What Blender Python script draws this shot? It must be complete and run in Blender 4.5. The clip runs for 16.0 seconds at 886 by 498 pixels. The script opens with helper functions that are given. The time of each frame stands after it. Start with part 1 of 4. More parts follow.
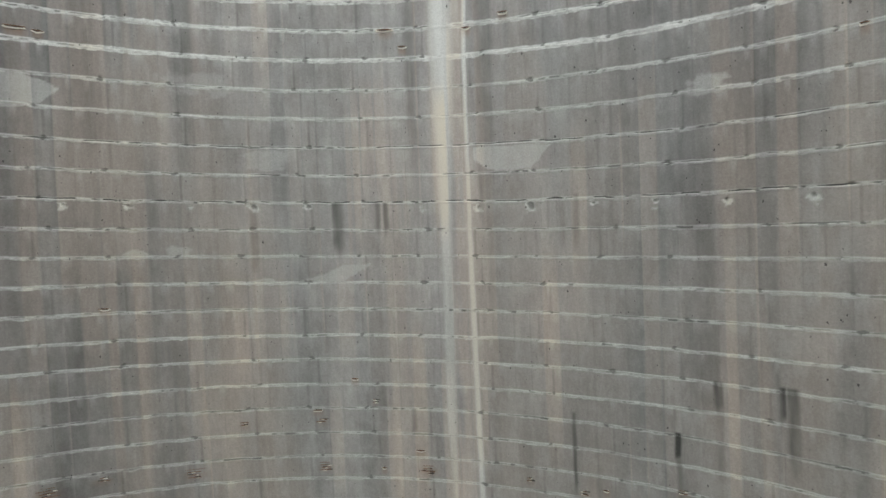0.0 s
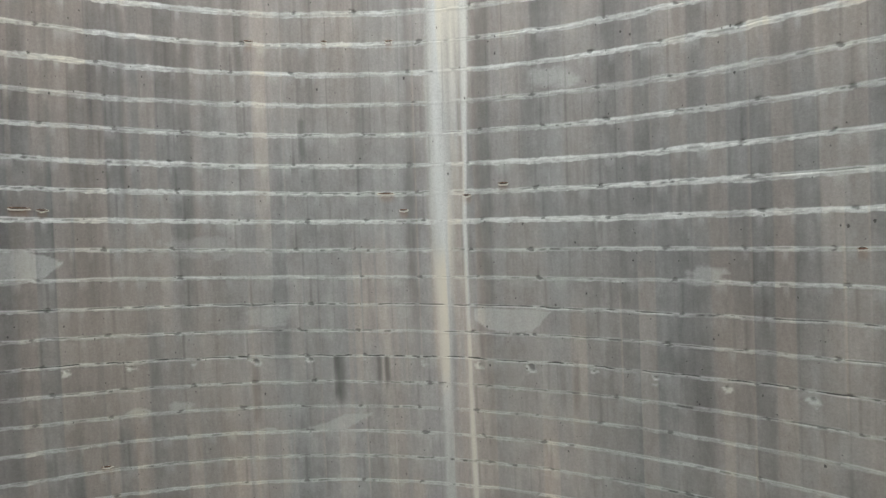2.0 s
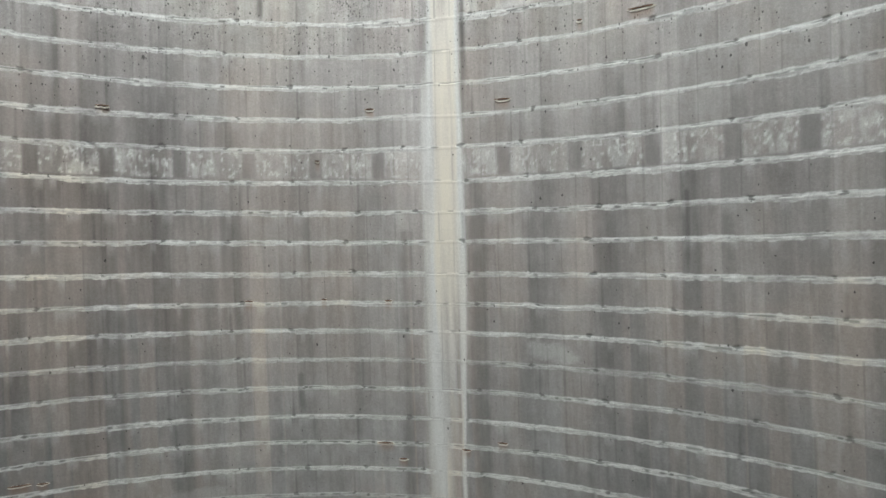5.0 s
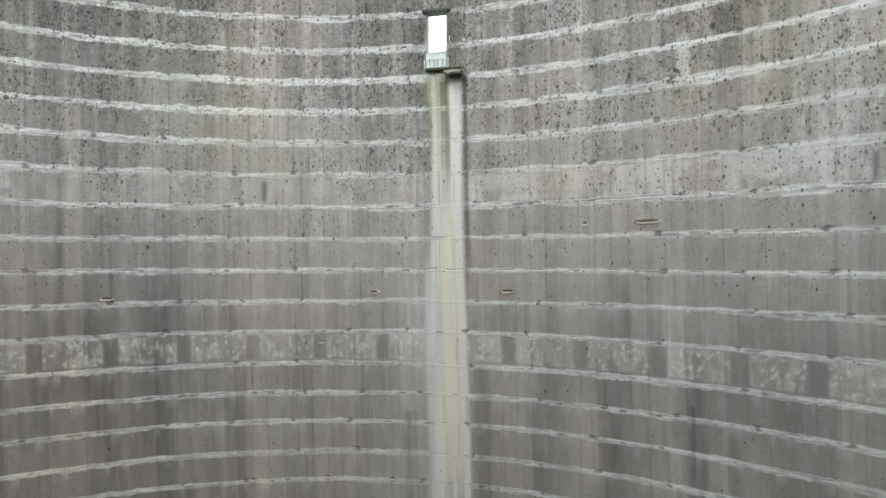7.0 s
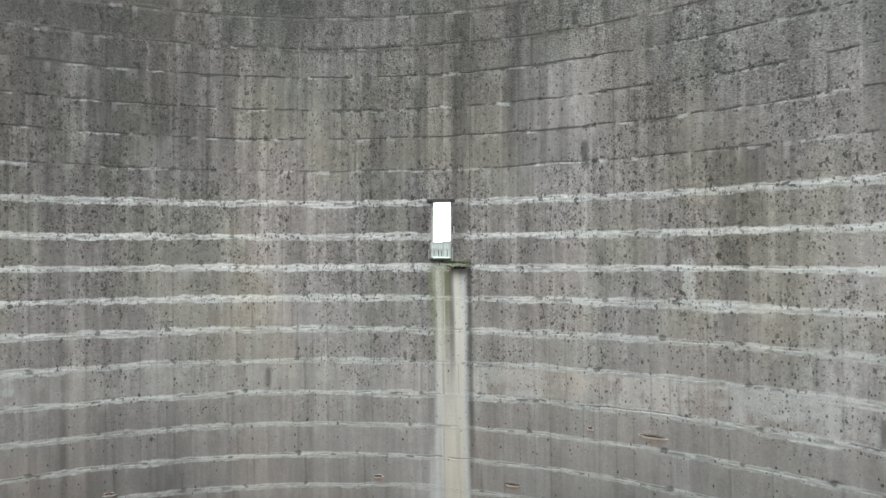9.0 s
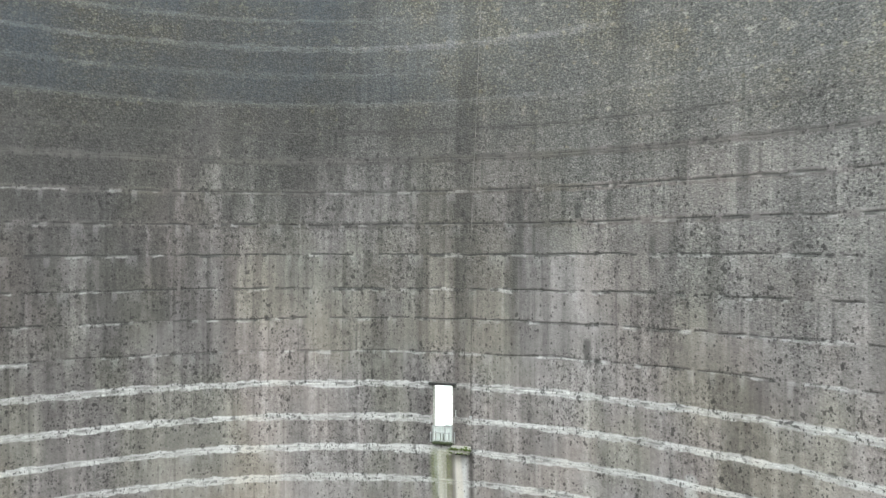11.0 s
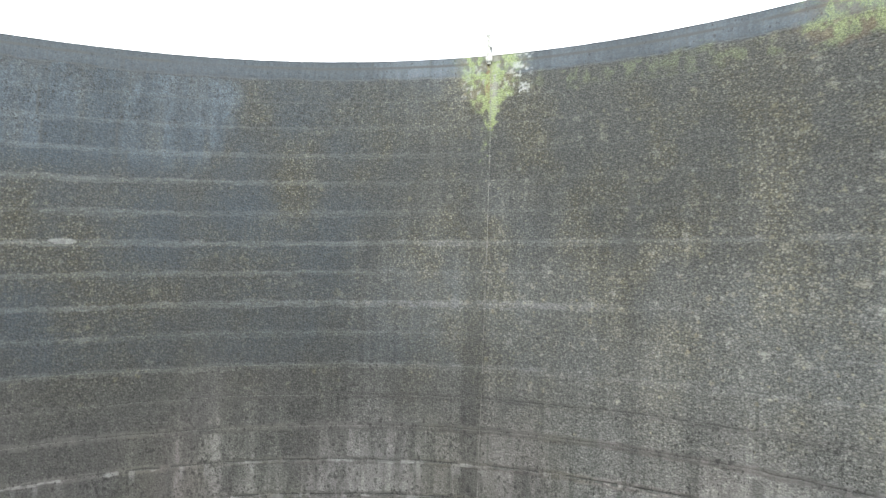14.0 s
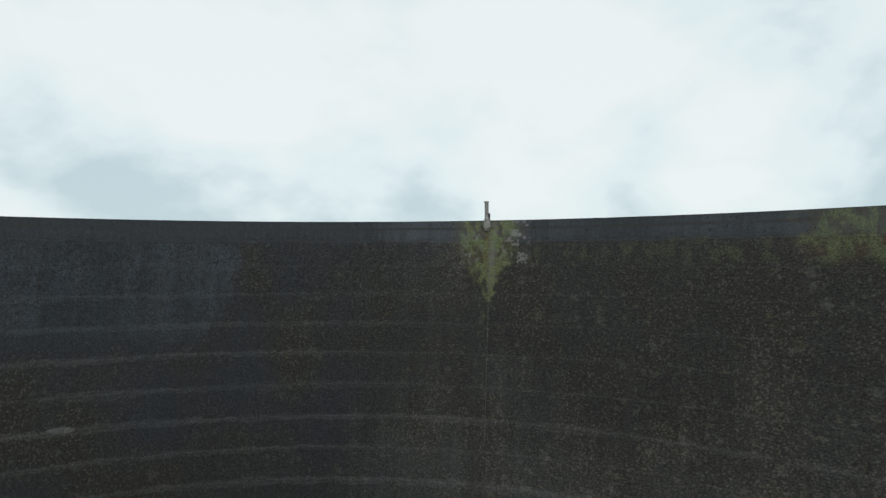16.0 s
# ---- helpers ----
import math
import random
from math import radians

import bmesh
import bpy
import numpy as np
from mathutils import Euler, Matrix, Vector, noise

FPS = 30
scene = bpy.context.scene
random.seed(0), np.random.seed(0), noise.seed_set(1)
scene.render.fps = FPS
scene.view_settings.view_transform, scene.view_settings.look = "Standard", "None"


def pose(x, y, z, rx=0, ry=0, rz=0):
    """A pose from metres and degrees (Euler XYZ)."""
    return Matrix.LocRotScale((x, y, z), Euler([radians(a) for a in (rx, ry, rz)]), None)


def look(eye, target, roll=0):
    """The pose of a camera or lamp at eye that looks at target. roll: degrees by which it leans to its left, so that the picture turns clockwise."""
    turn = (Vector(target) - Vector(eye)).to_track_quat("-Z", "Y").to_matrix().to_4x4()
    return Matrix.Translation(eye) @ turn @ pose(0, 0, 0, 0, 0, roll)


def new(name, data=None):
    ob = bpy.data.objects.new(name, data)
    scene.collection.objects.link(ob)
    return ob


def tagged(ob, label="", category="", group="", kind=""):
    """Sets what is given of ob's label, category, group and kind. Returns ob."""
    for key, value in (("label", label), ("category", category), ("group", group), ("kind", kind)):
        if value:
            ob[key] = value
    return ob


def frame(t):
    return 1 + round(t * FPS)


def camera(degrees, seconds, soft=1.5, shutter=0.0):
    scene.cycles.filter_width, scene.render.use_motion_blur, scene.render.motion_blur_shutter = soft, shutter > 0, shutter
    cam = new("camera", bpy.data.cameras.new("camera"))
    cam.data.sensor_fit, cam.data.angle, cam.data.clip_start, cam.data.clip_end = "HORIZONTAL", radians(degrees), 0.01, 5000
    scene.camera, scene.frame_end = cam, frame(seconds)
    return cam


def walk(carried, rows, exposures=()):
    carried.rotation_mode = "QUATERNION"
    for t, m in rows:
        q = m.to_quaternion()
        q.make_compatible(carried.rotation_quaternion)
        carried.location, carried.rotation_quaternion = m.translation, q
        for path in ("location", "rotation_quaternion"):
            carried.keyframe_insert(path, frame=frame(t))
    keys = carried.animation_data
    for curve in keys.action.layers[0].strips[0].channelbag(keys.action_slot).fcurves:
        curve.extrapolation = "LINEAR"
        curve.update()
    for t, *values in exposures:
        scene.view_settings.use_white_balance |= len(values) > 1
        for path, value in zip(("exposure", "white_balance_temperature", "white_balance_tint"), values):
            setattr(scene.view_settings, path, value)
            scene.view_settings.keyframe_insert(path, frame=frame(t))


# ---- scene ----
LENS = 79.33
cam = camera(LENS, 16.0)
# seconds, x, y, z, yaw, pitch, roll of a slow lift straight up inside the tower
ROWS = [
    (0.0, 5.053, 3.094, 37.630, 0.00, -0.22, 0.11),
    (0.5, 5.045, 3.045, 39.351, -0.04, -0.18, 0.13),
    (1.0, 5.027, 3.015, 41.070, -0.03, -0.10, 0.15),
    (1.5, 5.014, 2.977, 42.787, 0.03, 0.02, 0.16),
    (2.0, 5.018, 2.963, 44.487, 0.03, 0.12, 0.15),
    (2.5, 5.035, 2.964, 46.175, 0.03, 0.38, 0.13),
    (3.0, 5.053, 2.945, 47.864, 0.05, 0.65, 0.16),
    (3.5, 5.059, 2.879, 49.587, 0.02, 0.78, 0.16),
    (4.0, 5.050, 2.803, 51.379, -0.04, 0.75, 0.21),
    (6.5, 4.873, 2.796, 60.603, -0.18, 0.52, 0.21),
    (7.0, 4.828, 2.760, 62.419, -0.13, 0.64, 0.16),
    (7.5, 4.774, 2.745, 64.230, -0.08, 0.75, 0.17),
    (8.0, 4.732, 2.734, 66.055, -0.07, 0.85, 0.16),
    (8.5, 4.697, 2.723, 67.894, -0.07, 0.82, 0.19),
    (9.0, 4.678, 2.716, 69.755, -0.11, 0.87, 0.14),
    (11.5, 4.616, 2.735, 79.004, -0.17, -0.00, 0.20),
    (12.0, 4.664, 2.729, 80.790, -0.38, 0.05, 0.19),
    (12.5, 4.665, 2.762, 82.515, -0.38, -0.05, 0.21),
    (13.0, 4.595, 2.888, 84.232, -0.28, -0.06, 0.16),
    (13.5, 4.492, 3.052, 85.959, -0.17, 0.11, 0.14),
    (14.0, 4.428, 3.145, 87.697, -0.25, 0.36, 0.14),
    (14.5, 4.401, 3.131, 89.438, -0.36, 0.66, 0.09),
    (15.0, 4.396, 3.064, 91.172, -0.46, 0.85, 0.06),
    (15.5, 4.402, 2.979, 92.911, -0.54, 0.94, 0.04),
    (16.0, 4.403, 2.931, 94.672, -0.53, 1.15, 0.06),
]
EXPOSURES = [(0.0, 3.3), (4.0, 2.93), (7.0, 2.42), (9.0, 2.25), (11.5, 2.6), (12.5, 2.78), (13.2, 2.87), (13.7, 2.83), (14.2, 2.18), (14.6, 1.3), (15.2, 0.46), (15.7, 0.0), (16.0, -0.12)]
walk(cam, [(t, pose(x, y, z, 90 + pitch, roll, yaw)) for t, x, y, z, yaw, pitch, roll in ROWS], EXPOSURES)

# ---- light: a bright overcast sky with broken cloud, and a weak wide sun behind it ----
SUN_AZ, SUN_EL = radians(180), radians(45)
world = bpy.data.worlds.new("overcast_sky")
scene.world = world
world.use_nodes = True
wt = world.node_tree
wt.nodes.clear()


def wnode(kind, **props):
    n = wt.nodes.new(kind)
    for key, value in props.items():
        n.inputs[key].default_value = value
    return n


sky = wt.nodes.new("ShaderNodeTexSky")
sky.sky_type, sky.sun_disc, sky.sun_elevation, sky.sun_rotation = "NISHITA", False, SUN_EL, SUN_AZ
where = wt.nodes.new("ShaderNodeTexCoord")
squash = wt.nodes.new("ShaderNodeMapping")
squash.inputs["Scale"].default_value = (1.0, 1.0, 1.5)
squash.inputs["Location"].default_value = (0.35, 0.2, 0.1)
wt.links.new(where.outputs["Generated"], squash.inputs["Vector"])
cloud = wnode("ShaderNodeTexNoise", Scale=3.0, Detail=8.0, Roughness=0.5, Distortion=0.1)
wt.links.new(squash.outputs["Vector"], cloud.inputs["Vector"])
ramp = wt.nodes.new("ShaderNodeValToRGB")
ramp.color_ramp.elements[0].position, ramp.color_ramp.elements[0].color = 0.36, (0.60, 0.74, 0.79, 1)
ramp.color_ramp.elements[1].position, ramp.color_ramp.elements[1].color = 0.60, (0.945, 1.0, 1.0, 1)
mid = ramp.color_ramp.elements.new(0.47)
mid.color = (0.83, 0.945, 0.965, 1)
# grey undersides lie low over the horizon, the cloud above is thin and white
height = wt.nodes.new("ShaderNodeSeparateXYZ")
wt.links.new(where.outputs["Generated"], height.inputs["Vector"])
thin_up = wt.nodes.new("ShaderNodeMapRange")
for slot, value in zip((1, 2, 3, 4), (0.04, 0.30, -0.10, 0.07)):
    thin_up.inputs[slot].default_value = value
wt.links.new(height.outputs["Z"], thin_up.inputs["Value"])
lifted = wt.nodes.new("ShaderNodeMath")
lifted.operation = "ADD"
wt.links.new(cloud.outputs["Fac"], lifted.inputs[0])
wt.links.new(thin_up.outputs["Result"], lifted.inputs[1])
wt.links.new(lifted.outputs["Value"], ramp.inputs["Fac"])
dim = wt.nodes.new("ShaderNodeMix")
dim.data_type = "RGBA"
dim.inputs["Factor"].default_value = 0.94
scale = wt.nodes.new("ShaderNodeVectorMath")
scale.operation = "SCALE"
scale.inputs["Scale"].default_value = 0.1
wt.links.new(sky.outputs["Color"], scale.inputs[0])
wt.links.new(scale.outputs["Vector"], dim.inputs["A"])
wt.links.new(ramp.outputs["Color"], dim.inputs["B"])
back = wnode("ShaderNodeBackground", Strength=1.0)
wt.links.new(dim.outputs["Result"], back.inputs["Color"])
wout = wt.nodes.new("ShaderNodeOutputWorld")
wt.links.new(back.outputs["Background"], wout.inputs["Surface"])

sun_data = bpy.data.lights.new("sun", "SUN")
sun_data.energy, sun_data.angle, sun_data.color = 0.3, radians(60), (1.0, 0.97, 0.92)
sun = new("sun", sun_data)
sun.matrix_world = look((5, -85, 185), (3, 24, 80))


# ---- materials ----
def material(name):
    m = bpy.data.materials.new(name)
    m.use_nodes = True
    return m, m.node_tree, m.node_tree.nodes["Principled BSDF"]


class Graph:
    """Short ways to make nodes in one tree."""

    def __init__(self, tree):
        self.t = tree
        self.pos = self.node("ShaderNodeTexCoord").outputs["Object"]

    def node(self, kind):
        return self.t.nodes.new(kind)

    def put(self, socket, value):
        if isinstance(value, bpy.types.NodeSocket):
            self.t.links.new(value, socket)
        else:
            socket.default_value = value

    def math(self, op, a, b=0.0, clamp=False):
        n = self.node("ShaderNodeMath")
        n.operation, n.use_clamp = op, clamp
        self.put(n.inputs[0], a)
        self.put(n.inputs[1], b)
        return n.outputs[0]

    def mix(self, fac, a, b, blend="MIX"):
        n = self.node("ShaderNodeMix")
        n.data_type, n.blend_type = "RGBA", blend
        self.put(n.inputs["Factor"], fac)
        self.put(n.inputs["A"], a if isinstance(a, bpy.types.NodeSocket) else (*a, 1))
        self.put(n.inputs["B"], b if isinstance(b, bpy.types.NodeSocket) else (*b, 1))
        return n.outputs["Result"]

    def scaled(self, sx, sy, sz):
        n = self.node("ShaderNodeMapping")
        n.inputs["Scale"].default_value = (sx, sy, sz)
        self.t.links.new(self.pos, n.inputs["Vector"])
        return n.outputs["Vector"]

    def noise(self, scale, detail=4.0, rough=0.55, stretch=None):
        n = self.node("ShaderNodeTexNoise")
        n.inputs["Scale"].default_value, n.inputs["Detail"].default_value, n.inputs["Roughness"].default_value = scale, detail, rough
        self.t.links.new(self.scaled(*stretch) if stretch else self.pos, n.inputs["Vector"])
        return n.outputs["Fac"]

    def voronoi(self, scale, feature="F1", rnd=1.0, stretch=None):
        n = self.node("ShaderNodeTexVoronoi")
        n.feature = feature
        n.inputs["Scale"].default_value, n.inputs["Randomness"].default_value = scale, rnd
        self.t.links.new(self.scaled(*stretch) if stretch else self.pos, n.inputs["Vector"])
        return n

    def range(self, value, lo, hi, to_lo=0.0, to_hi=1.0):
        n = self.node("ShaderNodeMapRange")
        self.put(n.inputs["Value"], value)
        for i, v in zip((1, 2, 3, 4), (lo, hi, to_lo, to_hi)):
            n.inputs[i].default_value = v
        return n.outputs["Result"]

    def bump(self, height, strength, distance, normal=None):
        n = self.node("ShaderNodeBump")
        n.inputs["Strength"].default_value, n.inputs["Distance"].default_value = strength, distance
        self.put(n.inputs["Height"], height)
        if normal is not None:
            self.put(n.inputs["Normal"], normal)
        return n.outputs["Normal"]

    def attribute(self, name):
        n = self.node("ShaderNodeAttribute")
        n.attribute_name = name
        s = self.node("ShaderNodeSeparateColor")
        self.t.links.new(n.outputs["Color"], s.inputs["Color"])
        return s.outputs["Red"], s.outputs["Green"], s.outputs["Blue"], n.outputs["Alpha"]


def concrete_material():
    """Weathered cast concrete: lime bloom, soot, damp warm bands, moss, rust and washed-out stone on one grey paste,
    with some shade and glint painted in.
    """
    m, tree, bsdf = material("weathered_concrete")
    g = Graph(tree)
    lime, soot_shade, warm, washed = g.attribute("lime_soot_shade_warm_washed")
    moss, rust, blue, tone = g.attribute("moss_rust_blue_tone")
    grain = g.noise(11.0, 6.0, 0.65)
    speck = g.noise(34.0, 3.0, 0.7)
    drip = g.noise(1.0, 3.0, 0.6, (7.0, 7.0, 0.06))
    cloudy = g.noise(0.9, 4.0, 0.6)
    holes, green, lichen, gold = g.attribute("holes_green_lichen_gold")
    c = g.mix(g.range(cloudy, 0.3, 0.7), (0.207, 0.201, 0.201), (0.262, 0.257, 0.257))
    c = g.mix(warm, c, (0.290, 0.244, 0.219))
    c = g.mix(green, c, g.mix(1.0, c, (0.965, 1.0, 0.90), "MULTIPLY"))
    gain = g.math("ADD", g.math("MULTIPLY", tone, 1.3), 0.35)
    streaky = g.math("MULTIPLY", g.range(holes, 0.0, 0.5, 0.45, 1.0), g.range(washed, 0.2, 1.0, 1.0, 0.25))
    gain = g.math("MULTIPLY", gain, g.math("ADD", 1.0, g.math("MULTIPLY", g.range(drip, 0.30, 0.70, -0.15, 0.15), streaky)))
    gain = g.math("MULTIPLY", gain, g.math("MULTIPLY", g.range(grain, 0.25, 0.75, 0.88, 1.12), g.range(speck, 0.3, 0.7, 0.93, 1.07)))
    mottle = g.noise(4.5, 5.0, 0.7)
    pepper = g.noise(17.0, 2.5, 0.65)
    coarse = g.math("ADD", g.math("MULTIPLY", g.math("SUBTRACT", mottle, 0.5), 1.9), g.math("MULTIPLY", g.math("SUBTRACT", pepper, 0.5), 1.6))
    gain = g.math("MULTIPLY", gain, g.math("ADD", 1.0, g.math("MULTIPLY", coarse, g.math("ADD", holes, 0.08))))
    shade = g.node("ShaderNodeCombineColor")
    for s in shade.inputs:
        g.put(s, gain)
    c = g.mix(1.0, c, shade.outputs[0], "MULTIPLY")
    # washed-out paste with the stones showing
    rough_noise = g.noise(9.5, 2.5, 0.6)
    pebble = g.voronoi(12.5)
    look_of = g.node("ShaderNodeSeparateColor")
    tree.links.new(pebble.outputs["Color"], look_of.inputs["Color"])
    grit = g.voronoi(25.0)
    grit_of = g.node("ShaderNodeSeparateColor")
    tree.links.new(grit.outputs["Color"], grit_of.inputs["Color"])
    stone_fac = g.range(g.math("ADD", pebble.outputs["Distance"], g.math("MULTIPLY", g.math("SUBTRACT", speck, 0.5), 0.5)), 0.32, 0.62, 1.0, 0.0)
    fine_fac = g.range(grit.outputs["Distance"], 0.35, 0.65, 1.0, 0.0)
    bright = g.math("MULTIPLY", look_of.outputs["Red"], look_of.outputs["Red"])
    agg = g.mix(bright, (0.118, 0.116, 0.108), (0.235, 0.229, 0.210))
    fill = g.mix(g.math("MULTIPLY", fine_fac, grit_of.outputs["Red"]), (0.078, 0.077, 0.074), (0.185, 0.181, 0.169))
    agg = g.mix(g.math("MULTIPLY", stone_fac, 0.8), fill, agg)
    agg = g.mix(g.math("MULTIPLY", gold, g.range(look_of.outputs["Green"], 0.3, 0.8, 0.35, 1.0)), agg, g.mix(1.0, agg, (1.10, 1.02, 0.80), "MULTIPLY"))
    # painted highlights: some stones lightened, most where the paste has a golden tinge
    sparkle = g.math("MULTIPLY", g.math("MULTIPLY", g.range(look_of.outputs["Blue"], 0.72, 0.80), stone_fac), g.math("MULTIPLY", gold, 0.75), True)
    agg = g.mix(sparkle, agg, (0.36, 0.335, 0.27))
    # lichen: pale ragged rosettes of several sizes
    for size, reach, much in ((1.3, 0.26, 0.6), (2.9, 0.32, 0.65), (6.5, 0.40, 0.6)):
        spot = g.voronoi(size)
        chosen = g.node("ShaderNodeSeparateColor")
        tree.links.new(spot.outputs["Color"], chosen.inputs["Color"])
        ring = g.math("ADD", spot.outputs["Distance"], g.math("MULTIPLY", g.math("SUBTRACT", mottle, 0.5), 1.5))
        ring = g.math("MULTIPLY", g.range(ring, reach * 0.5, reach, 1.0, 0.0), g.math("LESS_THAN", chosen.outputs["Red"], lichen))
        ring = g.math("MULTIPLY", ring, g.range(pepper, 0.36, 0.58, 0.25, 1.0))
        agg = g.mix(g.math("MULTIPLY", ring, much), agg, g.mix(chosen.outputs["Green"], (0.36, 0.355, 0.325), (0.30, 0.265, 0.17)))
    agg = g.mix(1.0, agg, shade.outputs[0], "MULTIPLY")
    c = g.mix(washed, c, agg)
    c = g.mix(g.math("MULTIPLY", blue, g.range(grain, 0.3, 0.6, 0.6, 1.0)), c, g.mix(1.0, g.mix(stone_fac, (0.098, 0.118, 0.142), (0.124, 0.147, 0.173)), shade.outputs[0], "MULTIPLY"))
    lime_f = g.math("MULTIPLY", lime, g.range(grain, 0.30, 0.62, 0.76, 1.0), True)
    c = g.mix(lime_f, c, g.mix(g.range(speck, 0.3, 0.7), (0.485, 0.485, 0.478), (0.725, 0.725, 0.708)))
    c = g.mix(g.math("MULTIPLY", g.math("MULTIPLY", lime_f, g.range(warm, 0.52, 0.85)), 0.75), c, (0.68, 0.605, 0.485))
    soot_shade_f = g.math("MULTIPLY", soot_shade, g.range(grain, 0.25, 0.6, 0.85, 1.05), True)
    c = g.mix(soot_shade_f, c, (0.050, 0.049, 0.046))
    # blow holes: two sizes of crisp pits, their shade painted as flat dark colour
    pits = None
    for size, share in ((3.2, 0.15), (6.5, 0.26), (11.0, 0.36), (17.0, 0.40)):
        cells = g.voronoi(size, stretch=(1.0, 1.0, 0.62))
        pick = g.node("ShaderNodeSeparateColor")
        tree.links.new(cells.outputs["Color"], pick.inputs["Color"])
        reach = g.math("MULTIPLY", g.math("MULTIPLY", pick.outputs["Green"], pick.outputs["Green"]), share)
        reach = g.math("ADD", reach, g.math("MULTIPLY", g.math("SUBTRACT", speck, 0.5), 0.65))
        inside = g.math("MULTIPLY", g.range(g.math("SUBTRACT", cells.outputs["Distance"], reach), 0.0, 0.05, 1.0, 0.0), g.math("LESS_THAN", pick.outputs["Red"], holes))
        pits = inside if pits is None else g.math("MAXIMUM", pits, inside)
    marks = g.range(g.noise(1.0, 4.0, 0.62, (9.0, 9.0, 2.6)), 0.60, 0.68)
    pits = g.math("MAXIMUM", pits, g.math("MULTIPLY", g.math("MULTIPLY", marks, holes), 0.75))
    bites = g.math("MULTIPLY", g.range(g.noise(5.2, 2.5, 0.55, (1.0, 1.0, 0.75)), 0.635, 0.665), g.range(holes, 0.12, 0.6))
    pits = g.math("MAXIMUM", pits, bites)
    c = g.mix(g.math("MULTIPLY", pits, 0.74), c, (0.024, 0.023, 0.022))
    rust_f = g.math("MULTIPLY", rust, g.range(speck, 0.3, 0.6, 0.5, 1.0), True)
    c = g.mix(rust_f, c, (0.230, 0.105, 0.040))
    moss_f = g.math("MULTIPLY", moss, g.range(pepper, 0.36, 0.56, 0.30, 1.0), True)
    c = g.mix(moss_f, c, g.mix(g.range(speck, 0.35, 0.65), (0.075, 0.080, 0.026), (0.235, 0.275, 0.135)))
    tree.links.new(c, bsdf.inputs["Base Color"])
    bsdf.inputs["Roughness"].default_value = 0.93
    bsdf.inputs["Specular IOR Level"].default_value = 0.25
    fine = g.bump(g.math("ADD", grain, g.math("MULTIPLY", speck, 0.5)), 0.35, 0.012)
    tree.links.new(g.bump(g.math("MULTIPLY", g.math("ADD", stone_fac, g.math("MULTIPLY", fine_fac, 0.4)), washed), 0.5, 0.04, fine), bsdf.inputs["Normal"])
    return m


def plain_material(name, dark, light, rough=0.7, metal=0.0, scale=8.0, stretch=None, bump=0.2):
    m, tree, bsdf = material(name)
    g = Graph(tree)
    n = g.noise(scale, 5.0, 0.6, stretch)
    tree.links.new(g.mix(g.range(n, 0.32, 0.68), dark, light), bsdf.inputs["Base Color"])
    tree.links.new(g.range(n, 0.3, 0.7, rough - 0.08, min(1.0, rough + 0.08)), bsdf.inputs["Roughness"])
    bsdf.inputs["Metallic"].default_value = metal
    tree.links.new(g.bump(n, bump, 0.01), bsdf.inputs["Normal"])
    return m


CONCRETE = concrete_material()
OUTER = plain_material("outer_concrete", (0.22, 0.215, 0.20), (0.34, 0.33, 0.31), 0.9, scale=0.6)
RUST = plain_material("rusty_steel", (0.07, 0.03, 0.016), (0.19, 0.085, 0.04), 0.85, scale=30.0)
SPALL = plain_material("broken_concrete", (0.42, 0.38, 0.33), (0.62, 0.58, 0.52), 0.95, scale=14.0, bump=0.6)
SHADOW_PIT = plain_material("spall_shadow", (0.045, 0.042, 0.038), (0.11, 0.095, 0.08), 0.95, scale=14.0, bump=0.6)
DARK_STEEL = plain_material("dark_painted_steel", (0.030, 0.030, 0.030), (0.075, 0.072, 0.068), 0.6, 0.3, scale=9.0)
GALV = plain_material("galvanised_steel", (0.34, 0.36, 0.36), (0.56, 0.57, 0.57), 0.5, 0.6, scale=6.0)
CABLE = plain_material("copper_tape", (0.04, 0.036, 0.032), (0.16, 0.15, 0.135), 0.6, 0.1, scale=1.6)
PANEL = plain_material("milky_sheet", (0.40, 0.45, 0.42), (0.66, 0.70, 0.68), 0.5, 0.0, scale=3.5, stretch=(4, 4, 0.5))
MOSS = plain_material("moss", (0.022, 0.036, 0.010), (0.110, 0.150, 0.035), 0.95, scale=22.0, bump=0.8)
WET_SILL = plain_material("wet_mossy_concrete", (0.016, 0.022, 0.010), (0.050, 0.064, 0.026), 0.7, scale=18.0)
POST = plain_material("weathered_post", (0.20, 0.19, 0.17), (0.42, 0.41, 0.38), 0.85, scale=12.0)
GRASS = plain_material("meadow_grass", (0.055, 0.095, 0.022), (0.110, 0.165, 0.045), 0.95, scale=0.06, bump=0.5)
YARD = plain_material("pale_gravel", (0.36, 0.36, 0.34), (0.52, 0.52, 0.50), 0.95, scale=0.2)
BASIN = plain_material("basin_concrete", (0.24, 0.23, 0.21), (0.36, 0.35, 0.32), 0.9, scale=0.4)


# ---- building helpers ----
THROAT_Z, THROAT_R, B_LOW, B_UP = 72.0, 24.038, 58.24, 43.39
RIM_Z, WALL_T, BASE_Z = 96.42, 0.32, 9.0


def radius(z):
    """Inner radius of the hyperbolic shell at height z."""
    z = np.asarray(z, dtype=float)
    b = np.where(z < THROAT_Z, B_LOW, B_UP)
    return THROAT_R * np.sqrt(1 + ((z - THROAT_Z) / b) ** 2)


def on_wall(deg, z, inward=0.0):
    r = float(radius(z)) - inward
    return Vector((r * math.sin(radians(deg)), r * math.cos(radians(deg)), z))


